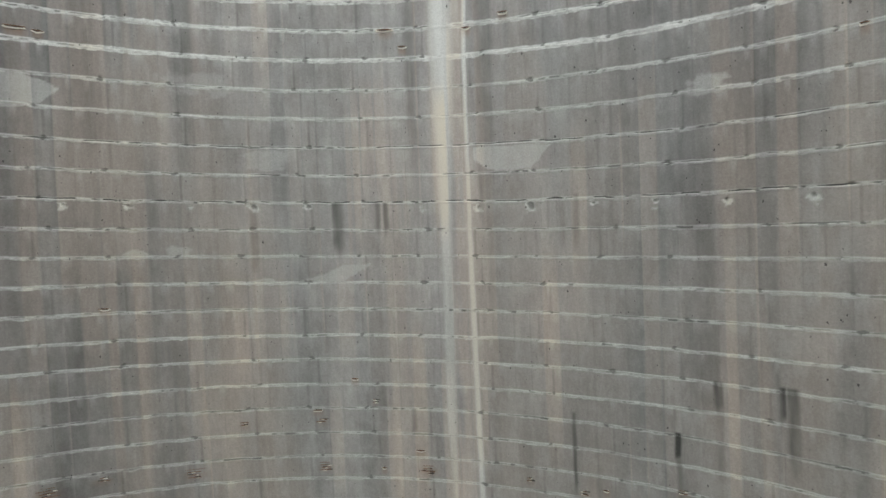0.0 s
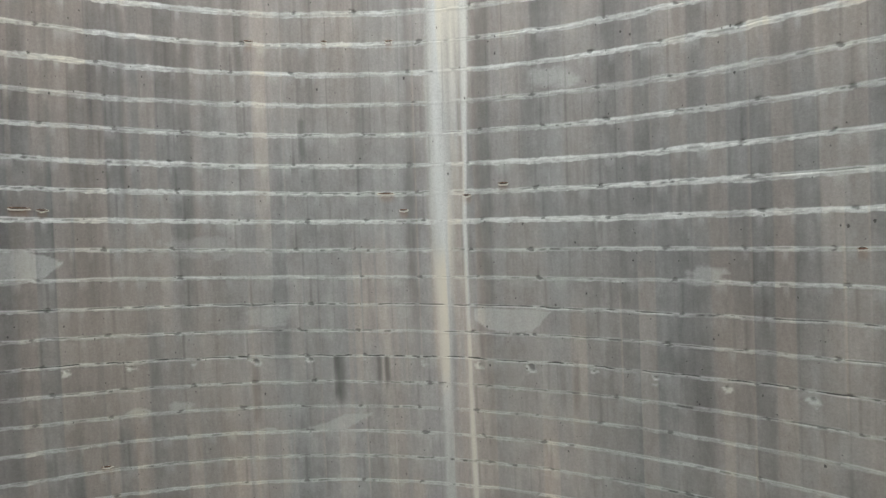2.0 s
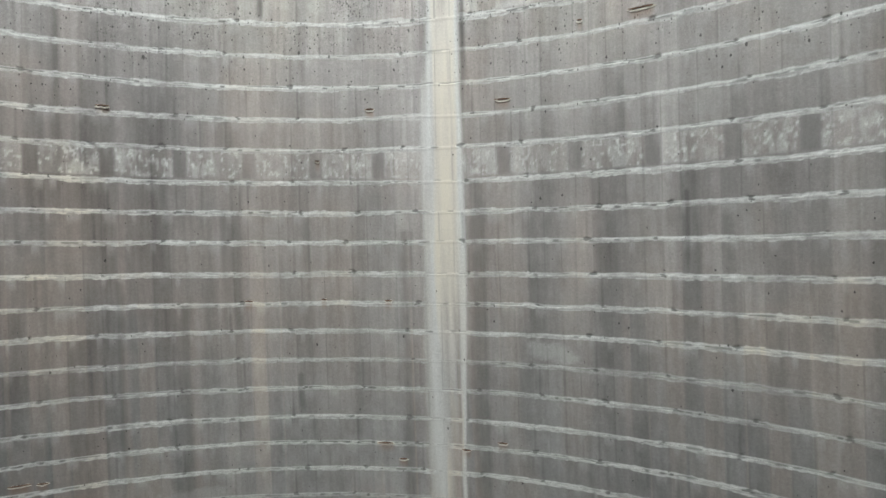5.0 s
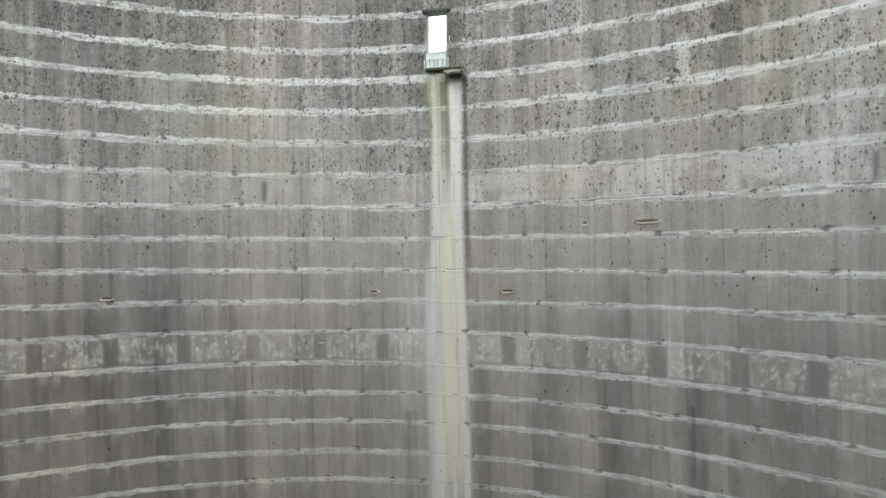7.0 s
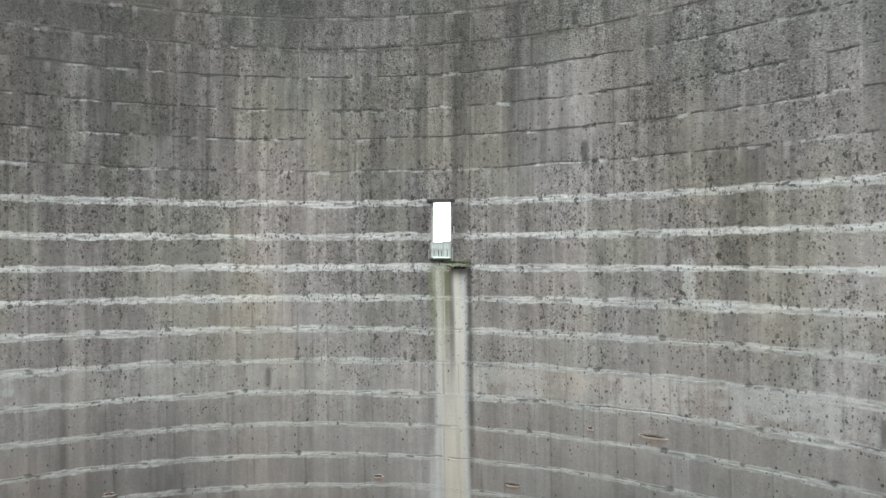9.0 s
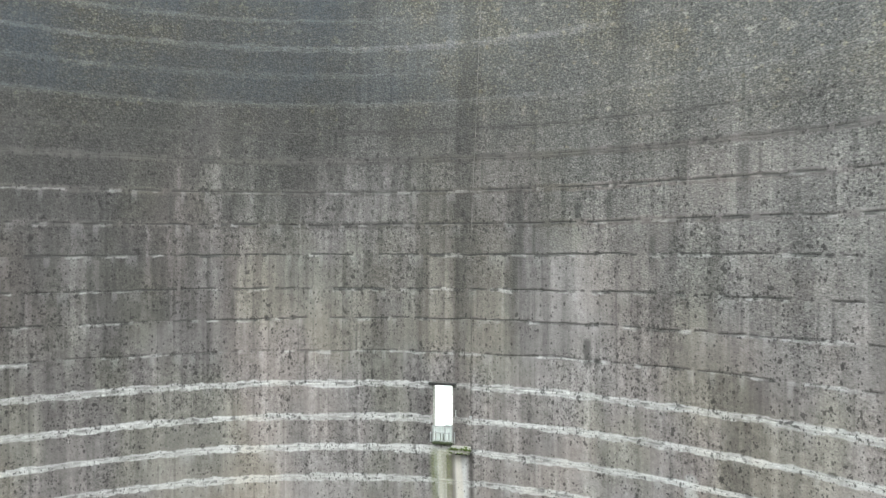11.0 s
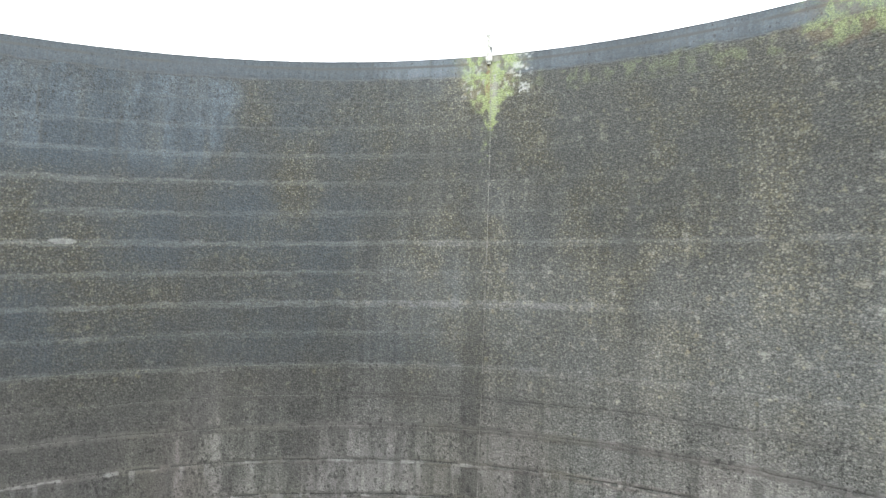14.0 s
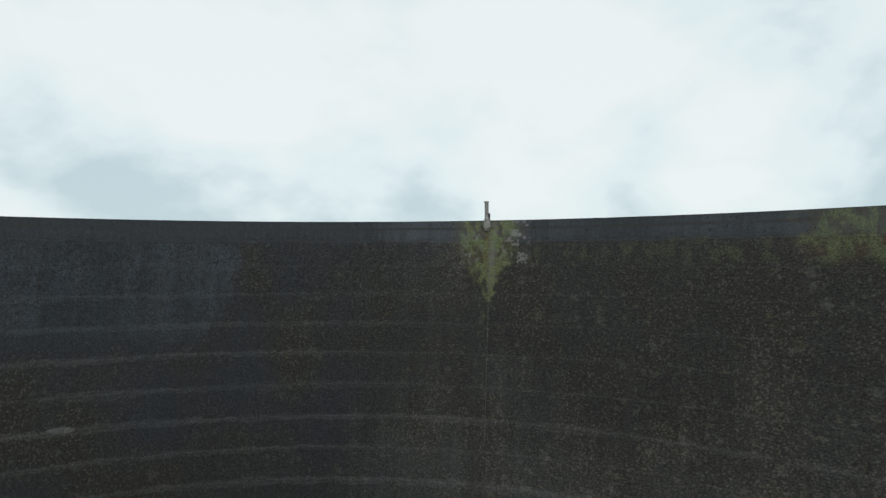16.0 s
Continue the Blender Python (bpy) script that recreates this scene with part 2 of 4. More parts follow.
def wall_pose(deg, z, inward=0.0):
    """A pose on the wall: x along the wall to the right, y outwards, z up."""
    return Matrix.Translation(on_wall(deg, z, inward)) @ Matrix.Rotation(-radians(deg), 4, "Z")


def part(name, bm, mat, parent=None, label="", smooth=False):
    me = bpy.data.meshes.new(name)
    bm.to_mesh(me)
    bm.free()
    if smooth:
        me.polygons.foreach_set("use_smooth", [True] * len(me.polygons))
    me.materials.append(mat)
    ob = new(name, me)
    ob.parent = parent
    if label:
        ob["label"] = label
    return ob


def box(bm, lo, hi, bevel=0.0):
    made = bmesh.ops.create_cube(bm, size=1.0)["verts"]
    for v in made:
        v.co = Vector([l + (c + 0.5) * (h - l) for l, c, h in zip(lo, v.co, hi)])
    if bevel:
        edges = {e for v in made for e in v.link_edges}
        bmesh.ops.bevel(bm, geom=list(edges), offset=bevel, segments=2, affect="EDGES", profile=0.6)
    return bm


def rod(bm, a, b, r, seg=10):
    a, b = Vector(a), Vector(b)
    d = b - a
    m = Matrix.Translation((a + b) / 2) @ d.to_track_quat("Z", "Y").to_matrix().to_4x4()
    bmesh.ops.create_cone(bm, cap_ends=True, segments=seg, radius1=r, radius2=r, depth=d.length, matrix=m)
    return bm


def thing(name, m, label, category, group="", kind=""):
    ob = new(name)
    ob.matrix_world = m
    return tagged(ob, label, category, group, kind)


# lattice noise on arrays
def hashed(ix, iy, seed):
    h = (ix.astype(np.int64) * 374761393 + iy.astype(np.int64) * 668265263 + seed * 974711) & 0x7FFFFFFF
    h = ((h ^ (h >> 13)) * 1274126177) & 0x7FFFFFFF
    return ((h ^ (h >> 16)) & 0xFFFF) / 65535.0


def lattice(x, y, seed=0):
    ix, iy = np.floor(x), np.floor(y)
    fx, fy = x - ix, y - iy
    fx, fy = fx * fx * (3 - 2 * fx), fy * fy * (3 - 2 * fy)
    a, b = hashed(ix, iy, seed), hashed(ix + 1, iy, seed)
    c, d = hashed(ix, iy + 1, seed), hashed(ix + 1, iy + 1, seed)
    return (a * (1 - fx) + b * fx) * (1 - fy) + (c * (1 - fx) + d * fx) * fy


def layered(x, y, seed=0, octaves=3):
    total, amp, norm = 0.0, 1.0, 0.0
    for i in range(octaves):
        total = total + amp * lattice(x * 2 ** i, y * 2 ** i, seed + 17 * i)
        norm, amp = norm + amp, amp * 0.55
    return total / norm


def step(lo, hi, v):
    f = np.clip((v - lo) / (hi - lo), 0, 1)
    return f * f * (3 - 2 * f)


def hump(v, centre, half, soft):
    return 1 - step(half - soft, half + soft, np.abs(v - centre))


# ---- the shell ----
RINGS = [23.10, 24.43, 25.72, 26.99, 28.28, 29.62, 30.88, 32.17, 33.40, 34.69, 35.97, 37.20, 38.41, 39.65, 40.85, 42.07, 43.31, 44.52, 45.76, 46.95,
         48.12, 49.40, 50.65, 51.89, 53.06, 54.30, 55.60, 56.81, 58.03, 59.35, 60.59, 61.84, 63.11, 64.37, 65.66, 66.93, 68.17, 69.38,
         70.59, 71.92, 73.18, 74.47, 75.66, 76.99, 78.20, 79.50, 80.80, 81.98, 83.19, 84.46, 85.65, 86.89, 88.11, 89.37, 90.69, 91.92,
         93.18, 94.40, 95.50]
TIE = 13  # index of the joint with the row of anchor pockets
DOOR = (10.22, 12.13, 69.72, 71.92)
SECTOR = (-31.0, 47.0)
PANEL_DEG, PANEL_AT = 5.55, 8.5

# strength of the pale bloom, its half height, strength of the dark broken line, by joint (counted from the anchor joint)
BLOOM = {-11: 0.5, -10: 0.45, -9: 0.5, -8: 0.45, -7: 0.6, -6: 0.6, -5: 0.65, -4: 0.55, -3: 0.6, -2: 0.45, -1: 0.45, 0: 0.4, 1: 0.45, 2: 0.45, 3: 0.6, 4: 0.6,
         5: 0.95, 6: 0.85, 7: 0.85, 8: 0.7, 9: 0.5, 10: 0.8, 11: 0.7, 12: 0.75, 13: 0.7, 14: 0.7, 15: 0.75, 16: 0.6, 17: 0.6, 18: 0.7, 19: 0.6, 20: 0.65,
         21: 0.6, 22: 0.65, 23: 0.85, 24: 0.85, 25: 0.75, 26: 0.65, 27: 0.5, 28: 0.40, 29: 0.38, 30: 0.34, 31: 0.34, 32: 0.34, 33: 0.0, 34: 0.0, 35: 0.08,
         36: 0.25, 37: 0.55, 38: 0.35, 39: 0.6, 40: 0.35, 41: 0.4, 42: 0.3, 43: 0.25, 44: 0.1, 45: 0.0}
LINE = {-11: 0.4, -10: 0.4, -8: 0.6, -4: 0.5, -1: 0.6, 0: 0.95, 1: 0.6, 2: 0.8, 4: 0.4, 6: 0.5, 8: 0.4, 11: 0.3, 14: 0.4, 16: 0.3, 18: 0.5, 20: 0.5, 22: 0.4, 26: 0.4,
        27: 0.5, 28: 0.7, 29: 0.75, 30: 0.8, 31: 0.8, 32: 0.7, 33: 0.5, 34: 0.5, 35: 0.4, 36: 0.1, 37: 0.0, 38: 0.0, 39: 0.0, 40: 0.0, 41: 0.0, 42: 0.1}
# single stains: degrees, top, bottom, half width in degrees, strength
SOOT_STAINS = [(-7.4, 39.6, 36.2, 0.33, 0.55), (0.5, 39.6, 37.2, 0.45, 0.8), (4.3, 39.6, 38.2, 0.32, 0.7), (5.1, 39.6, 38.2, 0.25, 0.75), (22.6, 39.8, 37.6, 0.3, 0.5),
               (21.4, 39.5, 37.6, 0.3, 0.4), (33.3, 32.2, 31.0, 0.3, 0.9), (33.4, 32.2, 27.5, 0.25, 0.3), (37.6, 32.3, 30.9, 0.32, 0.8), (38.3, 32.3, 28.6, 0.32, 0.7), (30.3, 29.7, 28.4, 0.3, 0.9), (30.35, 28.6, 26.0, 0.25, 0.4), (21.8, 30.0, 25.6, 0.17, 0.8),
               (6.9, 29.6, 28.3, 0.25, 0.6), (26.5, 91.2, 86.8, 0.34, 0.85), (35.8, 80.5, 78.3, 0.35, 0.75), (18.2, 79.6, 76.6, 0.4, 0.75), (23.3, 78.9, 78.2, 0.3, 0.7),
               (26.0, 79.3, 78.2, 0.35, 0.6), (29.3, 77.6, 76.3, 0.25, 0.55), (24.2, 73.9, 72.9, 0.3, 0.75), (-5.4, 65.3, 64.5, 0.3, 0.6), (43.9, 65.2, 64.4, 0.2, 0.6),
               (-2.2, 50.0, 48.2, 0.25, 0.45), (-17.9, 54.0, 45.0, 0.3, 0.28), (-12.6, 53.0, 44.0, 0.35, 0.32), (8.1, 56.0, 39.0, 0.6, 0.32), (14.8, 58.0, 37.0, 0.7, 0.28),
               (13.85, 69.6, 61.5, 0.22, 0.65), (13.05, 77.0, 69.5, 0.75, 0.42), (13.2, 91.5, 76.0, 0.55, 0.42), (18.9, 52.0, 49.0, 0.6, 0.2), (-8.9, 56.9, 50.0, 0.35, 0.25),
               (32.5, 57.2, 54.6, 0.2, 0.4), (-20.4, 76.0, 75.4, 0.25, 0.5)]
WARM_BANDS = [(-14.6, 47.0, 24.0, 1.1, 0.55), (5.7, 48.0, 24.0, 1.2, 0.75), (-25.0, 44.0, 24.0, 0.9, 0.4), (12.2, 55.0, 24.0, 0.9, 0.9), (15.0, 47.0, 24.0, 1.0, 0.5),
              (24.5, 45.0, 24.0, 2.0, 0.4), (33.0, 44.0, 24.0, 3.0, 0.45), (40.0, 43.0, 24.0, 2.5, 0.45), (-7.5, 56.0, 46.0, 2.2, 0.30), (0.0, 45.0, 24.0, 2.0, 0.25),
              (20.0, 45.0, 30.0, 1.2, 0.25), (-9.0, 68.0, 60.0, 3.0, 0.20), (30.0, 66.0, 60.0, 6.0, 0.22)]
PALE_PATCHES = [(-14.0, 37.4, 1.0, 0.3, 0.25), (33.0, 43.5, 1.6, 0.4, 0.35),
                (21.4, 51.2, 2.2, 0.45, 0.30), (32.2, 68.9, 0.45, 0.75, 0.65), (30.0, 65.3, 2.2, 0.42, 0.45), (37.5, 65.2, 3.2, 0.45, 0.5), (18.0, 65.2, 2.6, 0.40, 0.35),
                (-26.2, 65.0, 0.5, 0.6, 0.5), (-22.9, 88.15, 0.8, 0.12, 0.2), 
                 
                (-11.5, 44.6, 3.0, 0.5, 0.18), (-6.0, 41.5, 2.0, 0.45, 0.22)]
# trowelled repairs with crisp feathered outlines: angles, upper edge, lower edge, strength
REPAIRS = [((-40, -25.4, -24.2, -22.9), (44.42, 44.45, 44.30, 44.02), (43.15, 43.20, 43.45, 43.98), 0.45),
           ((13.6, 15.0, 18.8, 20.6), (41.95, 41.98, 41.95, 41.90), (41.4, 40.92, 40.98, 41.85), 0.42),
           ((-3.4, -0.6, 0.8, 3.5), (36.08, 36.45, 36.80, 36.90), (36.02, 36.02, 36.02, 36.78), 0.34),
           ((-7.8, -6.6, -6.0, -5.6), (36.10, 36.22, 36.20, 36.02), (36.0, 36.0, 36.0, 36.0), 0.4),
           ((-18.8, -17.9, -17.2, -16.6), (37.3, 37.55, 37.5, 37.3), (37.2, 37.2, 37.2, 37.2), 0.3)]
# exposed bars in the wall: degrees, height, length, number of bars
BARS = [(-25.8, 46.15, 0.75, 1), (5.6, 46.93, 0.75, 1), (7.2, 46.22, 0.40, 1), (16.7, 47.24, 0.45, 1), (-2.3, 29.5, 0.5, 1), (-2.0, 28.95, 0.55, 2), (-1.9, 26.4, 0.7, 4),
        (-13.8, 26.4, 1.1, 4), (7.4, 27.35, 0.5, 1), (8.2, 26.3, 0.9, 4), (1.4, 31.15, 0.35, 1), (-21.4, 26.65, 0.8, 2), (-25.4, 26.4, 1.0, 4), (-9.2, 28.9, 0.4, 2),
        (17.7, 26.3, 0.35, 2), (24.4, 26.3, 0.3, 1), (22.5, 26.0, 0.5, 2), (-20.4, 34.9, 0.45, 1), (17.5, 61.04, 0.62, 1), (29.4, 63.58, 0.95, 1), (4.9, 60.95, 0.4, 1),
        (-18.9, 60.8, 0.5, 1), (24.4, 63.56, 0.2, 1), (-6.9, 53.15, 0.35, 1), (6.3, 53.15, 0.35, 1), (0.1, 53.2, 0.25, 1), (30.5, 27.0, 0.5, 2), (34.0, 26.6, 0.6, 3),
        (42.7, 44.5, 0.3, 1), (13.3, 46.8, 0.4, 1), (3.2, 30.0, 0.25, 2), (3.8, 26.3, 0.25, 1), (-24.2, 46.1, 0.4, 1), (-0.2, 58.9, 0.2, 1)]

columns = np.linspace(SECTOR[0], SECTOR[1], 801)
for edge in DOOR[:2]:
    columns[np.abs(columns - edge).argmin()] = edge
ARC = 25.0 * np.radians(columns)  # metres along the wall, at a middling radius


def joint_line(k, deg):
    """Height of joint k along the wall: hand-set boards, each a little higher or more tilted than the next."""
    s = 25.0 * np.radians(deg)
    u = (deg - PANEL_AT) / PANEL_DEG + 0.12 * np.sin(k * 2.1)
    bay = np.floor(u)
    jog = 0.022 * (hashed(bay, bay * 0 + k, 101) - 0.5) + 0.035 * (hashed(bay, bay * 0 + k, 102) - 0.5) * (u - bay - 0.5)
    wander = jog + 0.05 * (layered(s / 3.2, s * 0 + k * 7.3, 5, 2) - 0.5) + 0.05 * (lattice(s / 0.6, s * 0 + k * 3.1, 9) - 0.5)
    if 36 <= k + TIE <= 41:
        wander = wander * step(1.1, 2.0, np.abs(deg - 11.2))
    return RINGS[k + TIE] + wander


def weather(deg, z, lift):
    """Weathering and some uneven light of the wall at arrays of angle and height: eight masks, and the relief in
    metres.
    """
    s = 25.0 * np.radians(deg)
    low = lift - 1 if lift > -TIE else lift
    ragged = layered(s / 0.5, z / 0.25, 21, 3) - 0.5
    crumb = layered(s / 0.16, z / 0.07, 25, 2) - 0.5
    # tone: bands that run down the wall, each board's own tone, and clouds
    run = layered(s / 1.3, z / 14.0, 1, 2) - 0.5
    # bays of the same board column keep one tone over several lifts, with soft edges at the seams
    q = (deg - PANEL_AT) / PANEL_DEG * 4
    bay_tone = 0.0
    for share, wide, tall, seed in ((0.6, 1.0, 7.0, 111), (0.4, 2.3, 16.0, 112)):
        qi = q / wide
        base = np.floor(qi)
        f = step(0.80, 1.0, qi - base)
        level = z / tall + 3.7 * hashed(base, base * 0, seed + 5)
        bay_tone = bay_tone + share * ((1 - f) * lattice(base * 5.3, level, seed) + f * lattice((base + 1) * 5.3, level, seed))
    bay_tone = bay_tone - 0.5
    calm = 0.45 + 0.35 * step(44.0, 52.0, z) + 0.20 * step(58.0, 68.0, z)
    thin = layered(s / 0.28, z / 5.0, 2, 3) - 0.5
    board = np.floor((deg - PANEL_AT) / PANEL_DEG + 0.12 * np.sin(lift * 2.1))
    own = hashed(board, board * 0 + lift, 3) - 0.5
    half = hashed(np.floor((deg - PANEL_AT) / PANEL_DEG * 4), board * 0 + lift, 4) - 0.5
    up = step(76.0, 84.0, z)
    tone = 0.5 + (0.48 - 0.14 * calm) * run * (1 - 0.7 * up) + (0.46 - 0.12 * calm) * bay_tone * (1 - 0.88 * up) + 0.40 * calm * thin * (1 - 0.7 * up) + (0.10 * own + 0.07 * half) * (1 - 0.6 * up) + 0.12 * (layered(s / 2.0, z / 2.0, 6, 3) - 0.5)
    # broad offsets by height and angle, partly uneven light put into the tone
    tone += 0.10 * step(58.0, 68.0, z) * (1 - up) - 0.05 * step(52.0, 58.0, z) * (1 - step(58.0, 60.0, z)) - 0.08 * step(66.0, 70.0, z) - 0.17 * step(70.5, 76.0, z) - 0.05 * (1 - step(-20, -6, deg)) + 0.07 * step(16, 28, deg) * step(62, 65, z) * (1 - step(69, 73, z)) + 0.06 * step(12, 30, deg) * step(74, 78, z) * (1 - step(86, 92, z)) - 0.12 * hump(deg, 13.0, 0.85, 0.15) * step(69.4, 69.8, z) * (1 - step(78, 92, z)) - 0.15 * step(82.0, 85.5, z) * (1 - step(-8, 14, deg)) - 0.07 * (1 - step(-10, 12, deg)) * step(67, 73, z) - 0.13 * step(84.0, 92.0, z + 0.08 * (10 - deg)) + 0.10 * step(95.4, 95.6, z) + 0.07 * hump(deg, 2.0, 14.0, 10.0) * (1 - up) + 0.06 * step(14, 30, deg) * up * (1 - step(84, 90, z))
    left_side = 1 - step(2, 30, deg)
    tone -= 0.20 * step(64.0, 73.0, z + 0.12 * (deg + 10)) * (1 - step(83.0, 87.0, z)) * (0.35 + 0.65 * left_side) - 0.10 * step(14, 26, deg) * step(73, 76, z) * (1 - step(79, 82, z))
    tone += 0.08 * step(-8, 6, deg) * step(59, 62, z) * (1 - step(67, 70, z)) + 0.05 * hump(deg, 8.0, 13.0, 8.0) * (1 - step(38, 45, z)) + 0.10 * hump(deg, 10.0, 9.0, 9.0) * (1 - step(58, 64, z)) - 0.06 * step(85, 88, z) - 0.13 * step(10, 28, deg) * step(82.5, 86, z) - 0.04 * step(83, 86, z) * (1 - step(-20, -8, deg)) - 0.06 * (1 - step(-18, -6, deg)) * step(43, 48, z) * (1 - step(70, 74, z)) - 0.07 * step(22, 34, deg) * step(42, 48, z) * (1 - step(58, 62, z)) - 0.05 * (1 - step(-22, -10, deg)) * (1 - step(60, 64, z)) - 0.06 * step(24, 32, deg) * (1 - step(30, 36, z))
    lime, soot_shade = np.zeros_like(z), np.zeros_like(z)
    warm = 0.22 * step(0.45, 0.75, layered(s / 1.7, z / 18.0, 8, 2)) * (1 - step(58, 76, z)) + 0.04 + (0.02 + 0.30 * step(0.42, 0.7, layered(s / 2.6, z / 20.0, 7, 2))) * (1 - step(40, 50, z))
    warm = warm + (1 - step(44, 60, z)) * (0.42 * step(0.02, 0.22, bay_tone) + 0.25 * step(0.05, 0.2, run))
    warm = warm + step(46, 54, z) * (1 - 0.8 * step(80, 85, z)) * (0.23 + 0.32 * step(0.35, 0.7, layered(s / 3.0, z / 4.0, 47, 3)))
    moss, rust, blue = np.zeros_like(z), np.zeros_like(z), np.zeros_like(z)
    washed = np.clip(step(72.0, 84.0, z + 6.0 * (layered(s / 2.5, z / 4.0, 12, 3) - 0.5) + 0.05 * (deg - 10)), 0, 1)
    relief = 0.012 * (layered(s / 1.1, z / 1.1, 31, 2) - 0.5) + 0.010 * own
    # joints above and below this lift
    for k in (low, lift, lift + 1):
        if not -TIE <= k < len(RINGS) - TIE:
            continue
        d = z - joint_line(k, deg)
        far = (0.75 - 0.3 * step(0, 20, deg) if k == 39 else 0.75 - 0.5 * step(20, 30, deg) if k == 37 else 0.75 - 0.6 * step(-12, 24, deg)) if k > 35 else 1.0
        wide = (0.065 if k < 5 else 0.10 if k < 20 else 0.125) * (0.45 + 1.1 * layered(s / 2.2, s * 0 + k * 5.7, 14, 3))
        keep = np.clip(0.30 + 1.35 * layered(s / 1.1, s * 0 + k * 9.1, 15, 4), 0, 1.15)
        if 27 <= k < 35:
            keep = step(0.52, 0.66, layered(s / 0.5, s * 0 + k * 9.1, 15, 3))
            wide = wide * 0.45
        edge = BLOOM.get(k, 0.4) * far * keep * hump(d - 0.035 + 0.03 * crumb, 0.0, 0.030, 0.018) * (1.0 if k < 27 else 0.0)
        band = BLOOM.get(k, 0.4) * ((1.0 if k > 19 else 0.95 if k > 4 else 0.80) if k < 27 else 0.75 if k < 31 else 0.5 if k < 36 else 0.13) * (1 + 1.3 * crumb) * far * keep * hump(d + 0.03, 0.0, wide + (0.06 if k < 20 else 0.12) * ragged + 0.06 * crumb, 0.018) * (0.8 + 0.9 * (layered(s / 0.9, z / 0.05, 20, 2) - 0.4))
        lime = np.maximum(lime, np.maximum(band, edge))
        if k >= 36:
            washed = washed * (1 - np.clip(1.6 * band, 0, 0.9))
            blue = np.maximum(blue, 1.4 * band)
        # crumbs and nibs where four boards met
        u = (deg - PANEL_AT) / PANEL_DEG + 0.12 * np.sin(k * 2.1)
        corner = np.abs(u - np.round(u)) * PANEL_DEG
        pick = hashed(np.round(u), u * 0 + k, 121)
        nib = hump(np.hypot(corner / (0.16 + 0.16 * pick), (d - 0.02) / (0.05 + 0.05 * pick)) + 2.0 * crumb + ragged, 0.0, 0.75, 0.25) * (pick > 0.30)
        soot_shade = np.maximum(soot_shade, 0.62 * nib * (k < 31))
        relief -= 0.02 * nib
        dash = step(0.62, 0.72, layered(s / 0.32, s * 0 + k * 6.7, 26, 2)) * step(0.35, 0.55, lattice(s / 1.6, s * 0 + k * 8.9, 27))
        soot_shade = np.maximum(soot_shade, (0.75 if k < 27 else 0.95) * min(1.0, 0.5 + LINE.get(k, 0.25)) * dash * hump(d + 0.01, 0.0, (0.035 if k < 27 else 0.06) + 0.06 * ragged, 0.025) * (k < 36))
        if 31 <= k <= 34:
            washed = washed * (1 - (0.8 if k <= 33 else 0.2) * hump(d, 0.0, 0.13 + 0.10 * ragged, 0.06))
            tone = tone - (0.27 if k <= 33 else 0.13) * hump(d, 0.0, 0.13 + 0.10 * ragged, 0.06)
            warm = np.maximum(warm, 0.35 * hump(d, 0.0, 0.13, 0.06))
        # lime runs below the joint
        runs = step(0.60, 0.85, lattice(s / 0.22, s * 0 + k * 2.3, 16)) * (d < 0) * (1 - step(0.05, 0.65, -d)) * (k < 36)
        lime = np.maximum(lime, 0.30 * BLOOM.get(k, 0.4) * far * runs)
        gap = step(0.47 if k < 27 else 0.44, 0.60 if k < 27 else 0.52, layered(s / 0.45, s * 0 + k * 4.9, 18, 4) + 0.18 * (LINE.get(k, 0.3) - 0.5))
        thick = 0.022 if k < 27 else 0.048
        if k == 33:
            gap, thick = 0.45 + 0.45 * gap, 0.15
        soot_shade = np.maximum(soot_shade, LINE.get(k, 0.25) * gap * hump(d - 0.02 + 0.04 * (lattice(s / 0.35, s * 0 + k, 28) - 0.5), 0.0, thick * (0.35 + 1.3 * layered(s / 0.4, s * 0 + k, 19, 3)) + 0.03 * ragged, 0.015))
        relief -= 0.014 * gap * hump(d, 0.0, 0.02, 0.02) * (0.3 + LINE.get(k, 0.25))
        relief += 0.008 * hump(d + 0.04, 0.0, 0.05, 0.04) * keep
    # each lift leans in a little towards its top, like boards set on the last pour
    lo_z, hi_z = joint_line(lift, deg), joint_line(min(lift + 1, len(RINGS) - 1 - TIE), deg)
    v = np.clip((z - lo_z) / np.maximum(hi_z - lo_z, 0.2), 0, 1)
    relief += 0.018 * (v - 0.5)
    # upright board edges
    f = np.abs(((deg - PANEL_AT) / PANEL_DEG + 0.12 * np.sin(lift * 2.1) + 0.5) % 1.0 - 0.5) * PANEL_DEG
    seam = (1 - step(0.04, 0.16, f)) * (hashed(np.round((deg - PANEL_AT) / PANEL_DEG), board * 0 + lift, 22) > 0.45)
    soot_shade = np.maximum(soot_shade, (0.22 + 0.30 * step(70, 76, z)) * seam * (0.3 + lattice(s * 3, z * 1.2, 23)))
    fine_seam = (np.abs(((deg - PANEL_AT) / PANEL_DEG * 4 + 0.5) % 1.0 - 0.5) < 0.045) * (half > 0.12)
    soot_shade = np.maximum(soot_shade, 0.30 * calm * fine_seam * (0.3 + lattice(s * 3, z * 1.2, 24)))
    relief -= 0.010 * seam
    # speckled blow holes, more with height, gone where the paste is washed out
    green = step(0.42, 0.62, layered(s / 2.4, z / 5.0, 46, 3)) * (0.75 * step(60, 70, z)) * (1 - 0.6 * step(82, 88, z))
    crowd = step(0.25, 0.80, layered(s / 1.6, z / 1.2, 44, 3))
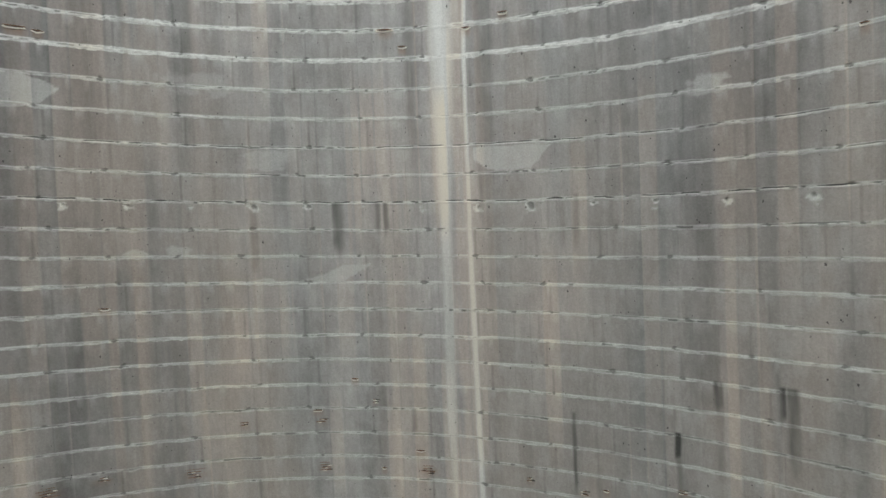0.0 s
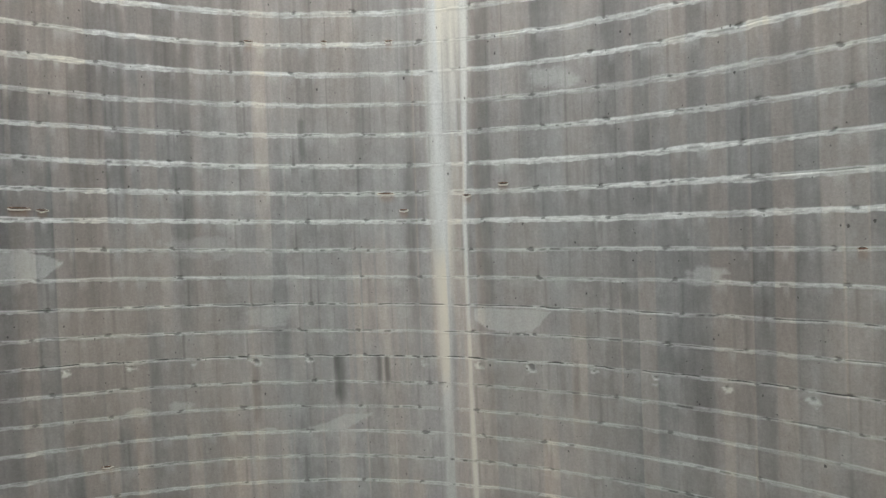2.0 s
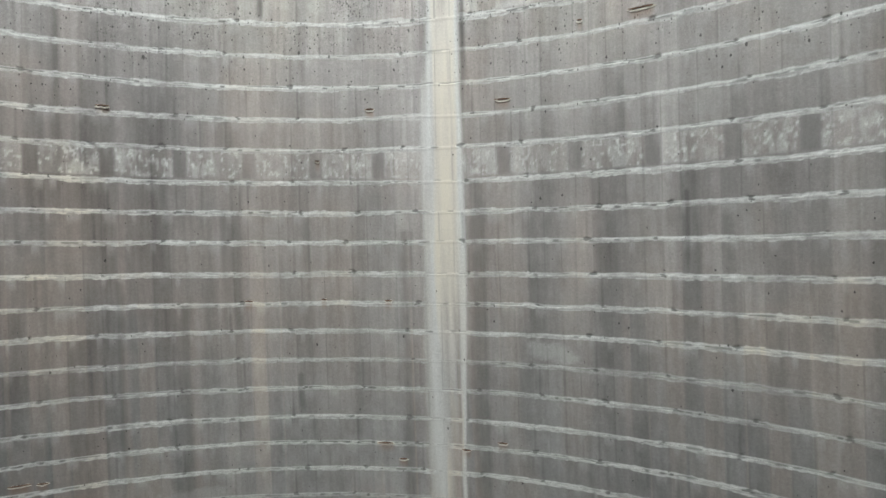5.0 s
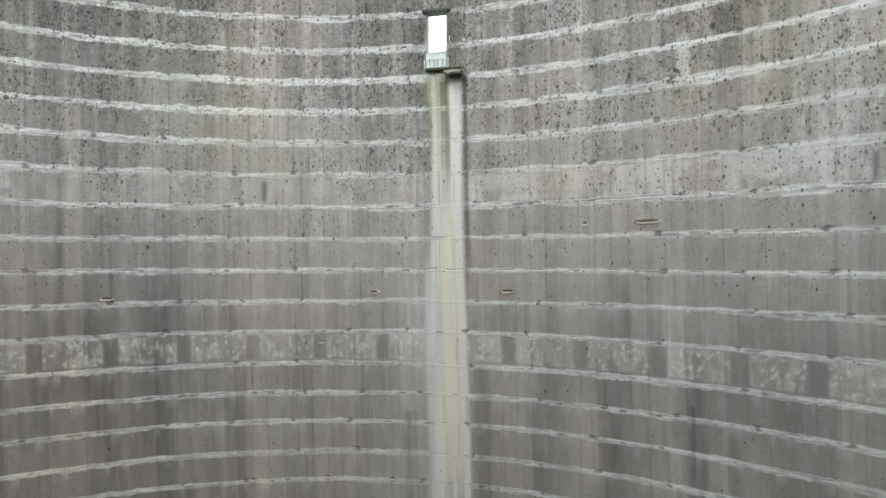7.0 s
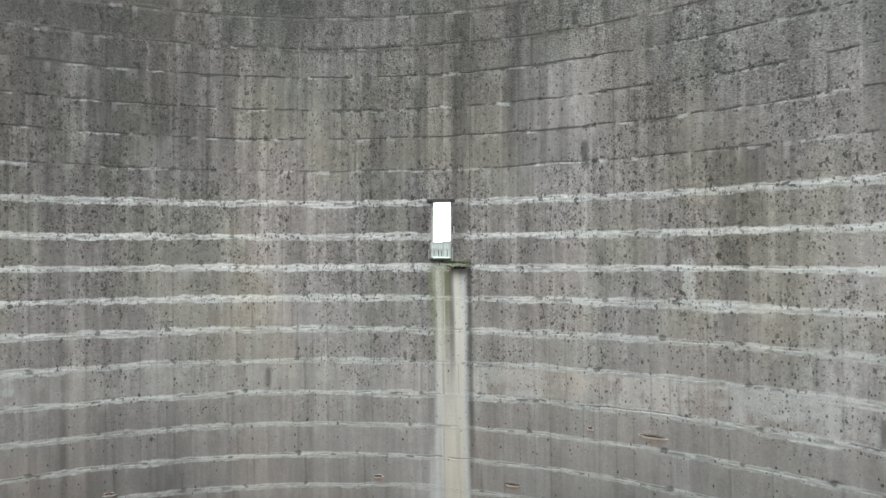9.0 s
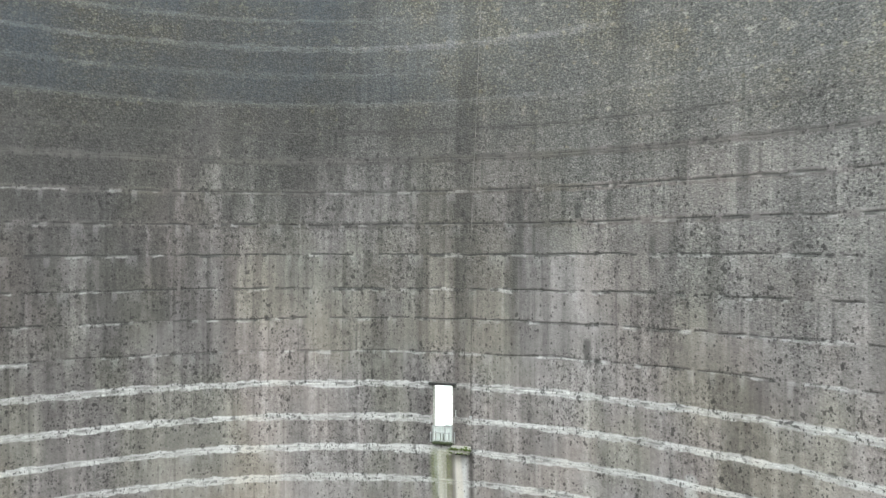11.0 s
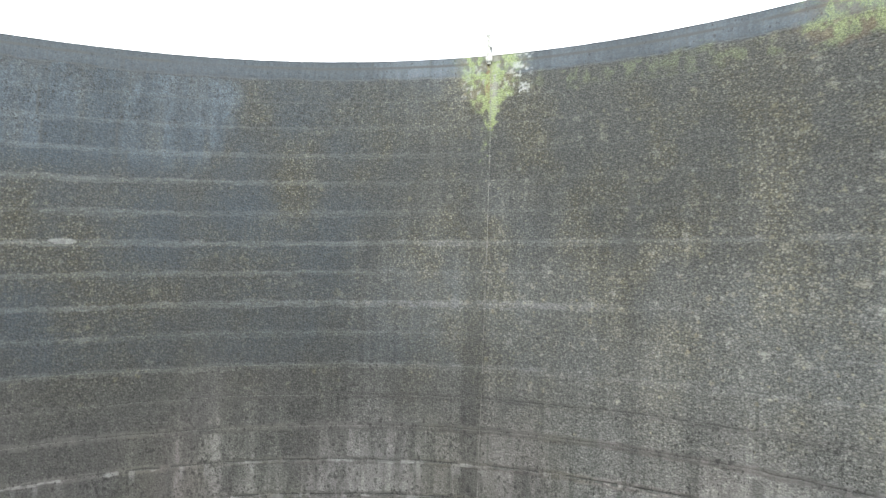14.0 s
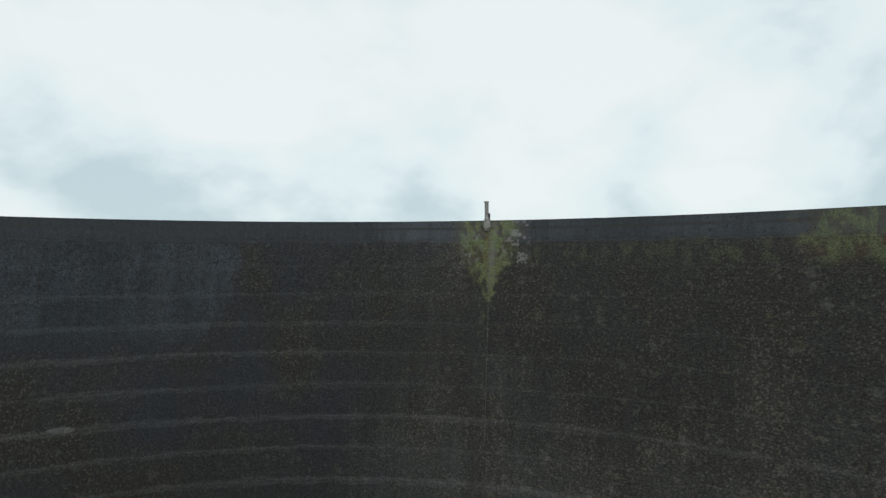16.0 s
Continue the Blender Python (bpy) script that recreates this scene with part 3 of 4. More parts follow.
    holes = (step(60, 71, z) * (1 - 0.75 * step(80, 85, z)) * 1.0 + 0.02) * (0.25 + 0.75 * crowd)
    # single stains and bands
    for at, top, bottom, width, much in SOOT_STAINS:
        wob = 0.25 * width * (lattice(z / 0.7, z * 0 + at, 51) - 0.5)
        fall = step(bottom - 0.35 * (top - bottom) * lattice(s / 0.12, s * 0, 52), bottom + 0.3 * (top - bottom), z) * (1 - step(top - 0.02, top + 0.12, z))
        soot_shade = np.maximum(soot_shade, much * 1.05 * hump(deg + 2.0 * wob + 1.2 * width * thin, at, width * 0.9, width * 0.6) * fall * (0.9 + 1.5 * thin) * (0.68 if 38 < top < 41 else 1.0))
    for at, top, bottom, width, much in WARM_BANDS:
        fall = step(bottom, bottom + 0.2, z) * (1 - step(top - 8, top, z))
        b = 0.85 * much * hump(deg + 2.5 * thin, at, width, width * 0.95) * fall
        warm = np.maximum(warm, b)
        tone = tone + 0.16 * b
    for at, mid, wide, high, much in PALE_PATCHES:
        edge = ((deg - at) / wide) ** 2 + ((z - mid) / high) ** 4 + 2.4 * ragged + 1.4 * thin
        lime = np.maximum(lime, much * (1 - step(0.3, 1.25, edge)) * (0.62 + 0.8 * (layered(s / 0.25, z / 0.4, 55, 3) - 0.2) if mid > 60 else 1.0))
    for at, upper, lower, much in REPAIRS:
        if z.max() > min(lower) - 0.2 and z.min() < max(upper) + 0.2:
            wob = 0.22 * ragged
            inside = step(-0.02, 0.03, np.interp(deg, at, upper) + wob - z) * step(-0.02, 0.03, z - np.interp(deg, at, lower) + wob)
            inside = inside * (deg > at[0]) * (deg < at[-1])
            lime = np.maximum(lime, much * inside * (0.8 + 0.5 * thin))
            soot_shade = soot_shade * (1 - 0.7 * inside)
    # the course of pale boards with dark gaps
    if lift == 15:
        at = np.array([-30.2, -24.35, -18.67, -12.72, -6.6, -0.4, 5.6, 17.5, 23.8, 30.1, 35.8, 40.6, 46.0])
        near = np.abs(deg[..., None] - at).min(-1)
        body = step(0.45, 0.75, near) * hump(v, 0.52, 0.40, 0.06)
        patchy = 0.22 + 1.25 * step(0.42, 0.62, 0.5 * layered(s / 0.12, z / 0.8, 61, 3) + 0.5 * layered(s / 0.4, z / 0.3, 65, 3)) * (0.25 + hashed(np.floor(deg / 6.05 - 0.4), board * 0, 62))
        lime = np.maximum(lime, 0.36 * body * np.clip(patchy, 0, 1) + 0.5 * body * step(0.60, 0.75, layered(s / 0.14, z / 0.16, 66, 3)))
        warm = np.maximum(warm, 0.5 * body)
        soot_shade = np.maximum(soot_shade, 0.20 * (1 - step(0.45, 0.75, near)) * hump(v, 0.52, 0.40, 0.05))
    if lift == 20:
        course = hump(v, 0.5, 0.42, 0.06) * (0.35 + 0.65 * step(13.2, 13.8, deg))
        tone = tone + 0.14 * course
        lime = np.maximum(lime, 0.42 * course * step(0.40, 0.75, layered(s / 0.5, z / 0.7, 63, 3) + 0.25 * own))
        warm = np.maximum(warm, 0.65 * course * step(0.2, 0.6, layered(s / 2.0, z / 3.0, 64, 2)))
    # anchor pockets under one joint
    if lift in (-1, 0):
        at = np.array([-33.9, -28.5, -23.08, -18.16, -12.8, -7.29, -2.32, 3.06, 8.48, 13.93, 18.74, 24.12, 29.1, 34.21, 39.73, 45.2])
        near = np.abs(deg[..., None] - at).min(-1) / 0.40
        spot = 1 - step(0.5, 1.1, np.hypot(near, (z - 39.39) / 0.18) + 3.4 * ragged + 1.5 * crumb)
        lime = np.maximum(lime, 0.55 * spot)
        # dark core: each pocket's shade put into the colour, over its recess
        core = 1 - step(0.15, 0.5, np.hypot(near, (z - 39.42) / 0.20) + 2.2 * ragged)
        soot_shade = np.maximum(soot_shade, 0.55 * core)
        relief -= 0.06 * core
    warm = np.maximum(warm, 0.55 * hump(deg, 13.05, 0.85, 0.2) * step(69.4, 69.8, z) * (1 - step(75, 82, z)))
    # the run-off below the door: two lime runs, a buff film between and beside them
    if z.min() < 70.0:
        wob = 0.10 * (layered(z / 1.6, z * 0, 71, 2) - 0.5)
        x = deg + wob
        top = 1 - step(69.3, 69.6, z)
        upper = step(60.0, 66.0, z)
        film = hump(x + 0.8 * thin, 11.95, 1.35, 0.30 + 0.45 * (1 - step(62, 66, z))) * top
        warm = np.maximum(warm, film * (0.90 - 0.15 * upper) * (0.20 + 0.75 * step(44, 56, z)))
        holes = holes * (1 - 0.85 * film)
        thinner = 0.68 + 0.32 * step(38, 47, z)
        tone = tone + 0.30 * film * step(49.0, 58.0, z) * (1 - 0.6 * upper)
        left = np.interp(z, [26, 38.6, 45.5, 52.5, 59, 64, 69], [10.55, 10.85, 10.9, 10.85, 10.7, 10.9, 10.85])
        lw = np.interp(z, [26, 38.6, 45.5, 52.5, 59, 64, 69], [0.22, 0.42, 0.78, 0.85, 0.80, 0.50, 0.30])
        right = np.interp(z, [26, 38.6, 45.5, 52.5, 59, 64, 69], [13.25, 13.05, 13.0, 13.35, 13.2, 12.9, 12.85])
        rw = np.interp(z, [26, 38.6, 45.5, 52.5, 59, 64, 69], [0.22, 0.19, 0.18, 0.35, 0.45, 0.52, 0.58])
        lime = np.maximum(lime, top * thinner * (0.92 + 1.2 * thin) * hump(x + 0.5 * thin, left, lw, 0.75 * lw + 0.04))
        lime = np.maximum(lime, top * thinner * (1.0 + 0.4 * thin) * hump(x + 0.25 * thin, right, rw, 0.5 * rw + 0.03))
        lime = np.maximum(lime, 0.72 * film * step(44, 55, z) * (1 - step(64, 69, z)) * (0.85 + 2.4 * thin + 0.8 * bay_tone))
        for line in (10.72, 11.32):
            lime = np.maximum(lime, 0.8 * top * step(61, 64, z) * hump(x + 0.25 * thin, line, 0.10, 0.07) * (0.5 + lattice(z / 0.8, z * 0 + line, 73)))
        moss = np.maximum(moss, 0.75 * step(64.5, 69.0, z) * top * hump(x, 11.0, 1.0, 0.3) * (0.15 + 1.1 * lattice(s / 0.13, z / 3.0, 72)))
        soot_shade = np.maximum(soot_shade, 0.55 * step(64.0, 67.0, z) * top * hump(x, 12.1, 0.22, 0.12))
    # high on the wall: moss at the post, a smooth blue-grey rim band, pale blue wash
    if z.max() > 84.0:
        tongue = 14.0 + 0.25 * (lattice(z / 0.8, z * 0, 81) - 0.5)
        wide = np.interp(z, [91.0, 92.4, 93.6, 94.4, 95.6, 96.4], [0.12, 0.30, 0.55, 1.5, 2.3, 2.7])
        m = hump(deg + 1.8 * ragged, tongue, wide, 0.55 * wide) * step(90.6, 92.6, z)
        clump = layered(s / 0.30, z / 0.45, 82, 4)
        moss = np.maximum(moss, 0.95 * m * (0.10 + 1.2 * step(0.44, 0.58, clump)))
        ochre = hump(deg + 1.8 * ragged, tongue, 1.3 * wide, 0.5 * wide) * step(93.4, 94.4, z) * (1 - step(0.35, 0.6, clump))
        rust = np.maximum(rust, 0.14 * ochre)
        soot_shade = np.maximum(soot_shade, 0.42 * ochre)
        moss = np.maximum(moss, 0.22 * ochre)
        moss = np.maximum(moss, 0.45 * step(37.6, 40.2, deg + 4 * ragged) * step(94.3, 95.2, z + ragged) * (0.2 + 1.3 * step(0.4, 0.6, clump)))
        rust = np.maximum(rust, 0.12 * step(37.0, 40.2, deg + 4 * ragged) * step(94.0, 95.0, z + ragged) * (1 - step(0.4, 0.6, clump)))
        moss = np.maximum(moss, 0.22 * hump(z + 0.8 * ragged, 95.0, 0.35, 0.3) * step(16, 22, deg + 6 * (clump - 0.5)) * step(0.45, 0.6, clump))
        lime = np.maximum(lime, 0.30 * m * hump(deg, 14.45, 0.35, 0.2) * step(93.0, 94.0, z))
        lime = np.maximum(lime, 0.36 * step(0.57, 0.66, layered(s / 0.12, z / 0.14, 83, 3)) * hump(deg, 14.7, 2.9, 0.8) * step(94.2, 94.6, z))
        soot_shade = np.maximum(soot_shade, 0.75 * hump(deg + 0.6 * ragged, 13.8, 0.24, 0.14) * step(93.6, 94.8, z))
        rust = np.maximum(rust, 0.5 * hump(deg + 0.6 * ragged, 13.95, 0.22, 0.14) * step(93.8, 94.8, z))
        rim = step(95.35, 95.6, z + 0.25 * ragged)
        blue = np.maximum(blue, 0.92 * rim)
        washed = washed * (1 - 0.9 * rim)
        wash = (1 - step(-13.0, -6.5, deg + 9.0 * (layered(s / 0.7, z / 1.5, 88, 4) - 0.5))) * step(89.6, 92.0, z) * (1 - rim)
        tone = tone + 0.30 * wash
        blue = np.maximum(blue, 0.95 * wash * (0.55 + 1.0 * layered(s / 0.35, z / 2.5, 84, 2)))
        blue = np.maximum(blue, 0.85 * step(80.5, 85, z) * (1 - 0.80 * step(-8, 26, deg)) * step(0.10, 0.95, layered(s / 1.9, z / 2.6, 85, 4) + 0.3 * crumb))
        soot_shade = np.maximum(soot_shade, 0.85 * hump(z + 0.05 * ragged, 96.06, 0.06, 0.03) * (0.4 + 0.6 * step(0.25, 0.5, lattice(s / 1.5, z * 0, 86))))
        soot_shade = np.maximum(soot_shade, 0.45 * (1 - rim) * step(94.3, 95.4, z) * step(0.48, 0.66, layered(s / 0.18, z / 0.35, 87, 4)))
        # frost-bitten pits just under the rim band
        bitten = step(90.0, 94.4, z + 0.6 * ragged) * (1 - rim) * (0.3 + 0.7 * (1 - step(-2, 16, deg)))
        holes = np.maximum(holes, 0.9 * bitten * (0.4 + 0.6 * crowd))
    lichen = 0.42 * step(80, 88, z) * step(0.32, 0.62, layered(s / 3.0, z / 3.0, 131, 3) + 0.10 * step(8, 30, deg))
    gold = step(78, 90, z) * (0.25 + 0.75 * step(0.40, 0.62, layered(s / 1.6, z / 2.0, 132, 3)))
    # rust below the exposed bars
    for at, mid, length, count in BARS:
        if z.min() - 0.6 < mid < z.max() + 0.6:
            wide = math.degrees(length / 2 / 25.0)
            drop = hump(deg, at, wide * 0.8, wide * 0.4) * (z < mid) * (1 - step(0.1, 0.5, mid - z))
            rust = np.maximum(rust, (0.40 if count == 1 else 0.22) * drop * (0.4 + thin + 0.5))
    relief += washed * 0.012 * (lattice(s / 0.22, z / 0.22, 91) - 0.5)
    masks = [np.clip(a, 0, 1) for a in (lime, soot_shade, warm, washed, moss, rust, blue, tone, holes, green, lichen, gold)]
    return masks, relief


# rows inside one lift, closer together at the joints
SPREAD = np.array([0.0, 0.016, 0.032, 0.048, 0.066, 0.086, 0.108, 0.132, 0.16, 0.20, 0.26, 0.325, 0.39, 0.455, 0.52, 0.585, 0.65, 0.71, 0.765, 0.81, 0.84, 0.866, 0.89, 0.912, 0.932, 0.95, 0.967, 0.984, 1.0])


def lift_mesh(lift, z_lo, z_hi, parent):
    zs = z_lo + (z_hi - z_lo) * SPREAD
    for edge in DOOR[2:]:
        if z_lo < edge < z_hi:
            zs[1 + np.abs(zs[1:-1] - edge).argmin()] = edge
    deg, z = np.meshgrid(columns, zs)
    # the rows follow the uneven joints
    n = lift + TIE
    under = joint_line(lift, columns) - RINGS[n]
    over = joint_line(lift + 1, columns) - RINGS[n + 1] if n + 1 < len(RINGS) else 0 * columns
    z = z + under[None, :] * (1 - SPREAD[:, None]) + over[None, :] * SPREAD[:, None]
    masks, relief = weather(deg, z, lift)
    r = radius(z) - relief
    th = np.radians(deg)
    co = np.stack([r * np.sin(th), r * np.cos(th), z], -1).reshape(-1, 3)
    nr, nc = deg.shape
    i = (np.arange(nr - 1)[:, None] * nc + np.arange(nc - 1)[None, :]).ravel()
    mid_d = (columns[:-1] + columns[1:]) / 2
    mid_z = (zs[:-1] + zs[1:]) / 2
    hole = ((mid_d > DOOR[0]) & (mid_d < DOOR[1]))[None, :] & ((mid_z > DOOR[2]) & (mid_z < DOOR[3]))[:, None]
    i = i[~hole.ravel()]
    quads = np.stack([i, i + nc, i + nc + 1, i + 1], -1)
    me = bpy.data.meshes.new("concrete_lift")
    me.from_pydata(co.tolist(), [], quads.tolist())
    me.polygons.foreach_set("use_smooth", np.ones(len(quads), dtype=bool))
    for name, four in (("lime_soot_shade_warm_washed", masks[:4]), ("moss_rust_blue_tone", masks[4:8]), ("holes_green_lichen_gold", masks[8:])):
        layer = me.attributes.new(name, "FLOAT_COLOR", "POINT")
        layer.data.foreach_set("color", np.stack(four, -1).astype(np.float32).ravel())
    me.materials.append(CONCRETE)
    ob = new("concrete_lift", me)
    ob.parent = parent
    return ob


def shell_rest():
    """The outer face, the rim and the rest of the inner face, with the door's hole through the outside."""
    zs = np.unique(np.concatenate([np.linspace(BASE_Z, 23.10, 10), np.linspace(23.10, RIM_Z, 60), [DOOR[2], DOOR[3]]]))
    rest = np.concatenate([np.linspace(SECTOR[1], SECTOR[0] + 360, 69)])
    outer = np.unique(np.concatenate([np.linspace(SECTOR[0], SECTOR[0] + 360, 109), DOOR[:2]]))
    bm = bmesh.new()

    def sheet(degs, heights, offset, flip, holes):
        grid = [[bm.verts.new(on_wall(d, float(h), -offset)) for d in degs] for h in heights]
        for a in range(len(heights) - 1):
            for b in range(len(degs) - 1):
                d, h = (degs[b] + degs[b + 1]) / 2, (heights[a] + heights[a + 1]) / 2
                if holes and DOOR[0] < d < DOOR[1] and DOOR[2] < h < DOOR[3]:
                    continue
                q = [grid[a][b], grid[a + 1][b], grid[a + 1][b + 1], grid[a][b + 1]]
                bm.faces.new(q[::-1] if flip else q)

    sheet(rest, zs, 0.0, False, False)
    sheet(np.linspace(SECTOR[0], SECTOR[1], 40), np.linspace(BASE_Z, 23.10, 10), 0.0, False, False)
    sheet(outer, zs, WALL_T, True, True)
    # rim top
    ring_in = [bm.verts.new(on_wall(d, RIM_Z, 0.03)) for d in outer]
    ring_out = [bm.verts.new(on_wall(d, RIM_Z, -WALL_T)) for d in outer]
    for b in range(len(outer) - 1):
        bm.faces.new([ring_in[b], ring_out[b], ring_out[b + 1], ring_in[b + 1]])
    return bm


ground_bm = bmesh.new()
bmesh.ops.create_grid(ground_bm, x_segments=40, y_segments=40, size=3000)
ground = tagged(part("ground", ground_bm, GRASS), "flat green meadow land around the tower", "ground", kind="structure")
yard = tagged(part("yard", box(bmesh.new(), (-160, 216, -0.2), (180, 420, 0.06)), YARD), "pale gravel yard beyond the meadow", "yard", kind="structure")
# unseen pale disc, added to keep the meadow's green bounce off the wall
bounce_disc_bm = bmesh.new()
bmesh.ops.create_cone(bounce_disc_bm, cap_ends=True, segments=96, radius1=95.0, radius2=95.0, depth=0.06, matrix=Matrix.Translation((0, 0, 0.01)))
tagged(part("pavement", bounce_disc_bm, YARD), "unseen pale gravel disc round the tower foot, added for neutral bounce light", "pavement", kind="structure")
basin_bm = bmesh.new()
bmesh.ops.create_cone(basin_bm, cap_ends=True, segments=96, radius1=41.0, radius2=41.0, depth=0.1, matrix=Matrix.Translation((0, 0, 0.06)))
floor = tagged(part("floor", basin_bm, BASIN), "pale dry concrete basin floor of the tower", "floor", kind="structure")

shell = part("wall_shell", shell_rest(), CONCRETE)
shell.data.materials.append(OUTER)
tagged(shell, "hyperbolic cast concrete cooling tower shell with stained lift joints", "wall", kind="structure")
blank = shell.data.attributes.new("moss_rust_blue_tone", "FLOAT_COLOR", "POINT")
blank.data.foreach_set("color", np.tile(np.array([0, 0, 0, 0.5], dtype=np.float32), len(shell.data.vertices)))
blank = shell.data.attributes.new("lime_soot_shade_warm_washed", "FLOAT_COLOR", "POINT")
high = np.array([v.co.z for v in shell.data.vertices])
blank.data.foreach_set("color", np.stack([0.08 + 0 * high, 0.08 + 0 * high, 0.2 + 0 * high, step(72, 86, high)], -1).astype(np.float32).ravel())
blank = shell.data.attributes.new("holes_green_lichen_gold", "FLOAT_COLOR", "POINT")
blank.data.foreach_set("color", np.stack([0.3 * step(62, 72, high), 0.3 + 0 * high, 0.1 * step(80, 88, high), 0.4 * step(78, 90, high)], -1).astype(np.float32).ravel())
legs = new("raking_columns")
tagged(legs, "raking concrete columns under the shell with open air inlet", "columns", kind="structure")
for i in range(36):
    for lean in (-2.5, 2.5):
        part("column", rod(bmesh.new(), on_wall(i * 10 + lean, 0.05, -0.9), on_wall(i * 10 + 5 - lean * 0.9, BASE_Z + 0.2, -0.16), 0.36, 10), OUTER, legs)
heights = RINGS + [RIM_Z]
for n in range(len(heights) - 1):
    lift_mesh(n - TIE, heights[n], heights[n + 1], shell)

# ---- the door opening high in the wall ----
mid_deg = (DOOR[0] + DOOR[1]) / 2
half_w = math.radians(DOOR[1] - DOOR[0]) / 2 * THROAT_R
high = DOOR[3] - DOOR[2]
door = thing("door_1", wall_pose(mid_deg, DOOR[2]), "narrow open doorway through the concrete shell to daylight", "doorway", kind="structure")
bm = bmesh.new()
box(bm, (-half_w - 0.06, -0.005, -0.10), (-half_w + 0.02, WALL_T + 0.03, high - 0.003), 0.008)
box(bm, (half_w - 0.045, -0.005, -0.10), (half_w + 0.06, WALL_T + 0.03, high - 0.003), 0.008)
part("door_lining", bm, POST, door, "rough concrete lining of the opening")
part("lintel", box(bmesh.new(), (-half_w - 0.16, -0.16, high), (half_w + 0.14, WALL_T + 0.02, high + 0.10), 0.015), DARK_STEEL, door, "dark steel lintel standing proud of the wall")
part("door_sill", box(bmesh.new(), (-half_w - 0.02, -0.14, -0.10), (half_w - 0.02, WALL_T + 0.02, 0.0), 0.02), WET_SILL, door, "dark mossy sill")
bm = bmesh.new()
rod(bm, (half_w + 0.10, -0.07, 1.00), (half_w + 0.10, -0.07, 1.22), 0.018)
rod(bm, (half_w + 0.10, -0.07, 1.00), (half_w + 0.13, 0.02, 0.98), 0.018)
rod(bm, (half_w + 0.10, -0.07, 1.22), (half_w + 0.10, 0.02, 1.24), 0.018)
part("grab_handle", bm, GALV, door, "small pale steel grab handle")

barrier = thing("barrier_panel", wall_pose(mid_deg, DOOR[2]), "low milky sheet barrier across the foot of the doorway", "barrier")
part("sheet", box(bmesh.new(), (-half_w + 0.02, -0.06, 0.05), (0.06, -0.045, 0.60), 0.004), PANEL, barrier, "streaked milky translucent sheet")
part("sheet", box(bmesh.new(), (0.10, -0.065, 0.05), (half_w - 0.05, -0.05, 0.66), 0.004), PANEL, barrier, "streaked milky translucent sheet")
for x, top in ((-half_w - 0.09, 0.34), (-half_w - 0.01, 0.60), (0.08, 0.66), (half_w - 0.04, 0.68), (half_w + 0.05, 0.40)):
    part("upright", box(bmesh.new(), (x - 0.018, -0.10, -0.02), (x + 0.018, -0.035, top), 0.006), GALV, barrier, "pale galvanised upright")
for z in (0.03, 0.34, 0.60):
    part("rail", box(bmesh.new(), (-half_w - 0.03, -0.085, z - 0.014), (half_w - 0.02, -0.066, z + 0.014), 0.004), GALV, barrier)
for x in (-0.30, -0.12, 0.0, 0.22):
    part("stain", box(bmesh.new(), (x, -0.072, 0.06), (x + 0.025, -0.0655, 0.30 + 0.3 * abs(x)), 0.002), WET_SILL, barrier, "dark green run on the sheet")

ledge = thing("drain_ledge", wall_pose(12.92, 69.42), "small concrete ledge overgrown with dark moss beside the door sill", "ledge")
part("slab", box(bmesh.new(), (-0.40, -0.36, -0.04), (0.36, 0.05, 0.16), 0.03), POST, ledge, "damp grey slab")
part("bracket", box(bmesh.new(), (-0.22, -0.22, -0.12), (0.26, 0.05, 0.0), 0.02), DARK_STEEL, ledge)
rng = random.Random(4)
bm = bmesh.new()
for _ in range(110):
    r = rng.uniform(0.015, 0.05)
    m = Matrix.Translation((rng.uniform(-0.42, 0.38), rng.choice((-0.37, -0.36, rng.uniform(-0.36, 0.0))), rng.choice((0.16, 0.15, 0.13, 0.0)) + rng.uniform(-0.02, 0.02))) @ Matrix.Diagonal((1, 1, rng.uniform(0.5, 1.1), 1))
    bmesh.ops.create_icosphere(bm, subdivisions=1, radius=r, matrix=m)
tagged(part("moss_clump", bm, MOSS, ledge, "clumps of wet green moss", smooth=True), kind="stuff")

# ---- conductor tape that runs down from the rim, and the post above it ----
TAPE = ([70.72, 75.4, 78.5, 82.3, 88.2, 92.0, 93.6, 96.3], [13.77, 13.92, 13.83, 14.09, 14.28, 14.27, 14.22, 14.0])
tape = thing("conductor_tape", Matrix(), "thin pale metal conductor tape clipped down the wall", "cable")
bm = bmesh.new()
levels = np.arange(70.72, 96.3, 0.42)
for a, b in zip(levels[:-1], levels[1:]):
    rod(bm, on_wall(float(np.interp(a, *TAPE)), float(a), 0.07), on_wall(float(np.interp(b, *TAPE)), float(b) + 0.01, 0.07), 0.011, 6)
part("tape", bm, CABLE, tape, "dull pale metal tape")
for z in RINGS[39:58]:
    m = wall_pose(float(np.interp(z, *TAPE)), z - 0.2, 0.05)
    clip = part("clip", box(bmesh.new(), (-0.035, -0.035, -0.025), (0.035, 0.06, 0.025), 0.006), CABLE, tape)
    clip.matrix_local = m
end = part("end_clamp", box(bmesh.new(), (-0.04, -0.05, -0.04), (0.04, 0.06, 0.05), 0.012), GALV, tape, "bright end clamp")
end.matrix_local = wall_pose(13.77, 70.72, 0.05)

post = thing("rim_post", wall_pose(13.93, 95.75, 0.0), "short weathered post clamped to the tower rim", "post")
part("socket", box(bmesh.new(), (-0.15, -0.15, 0.30), (0.13, 0.03, 0.70), 0.03), POST, post, "pale weathered socket")
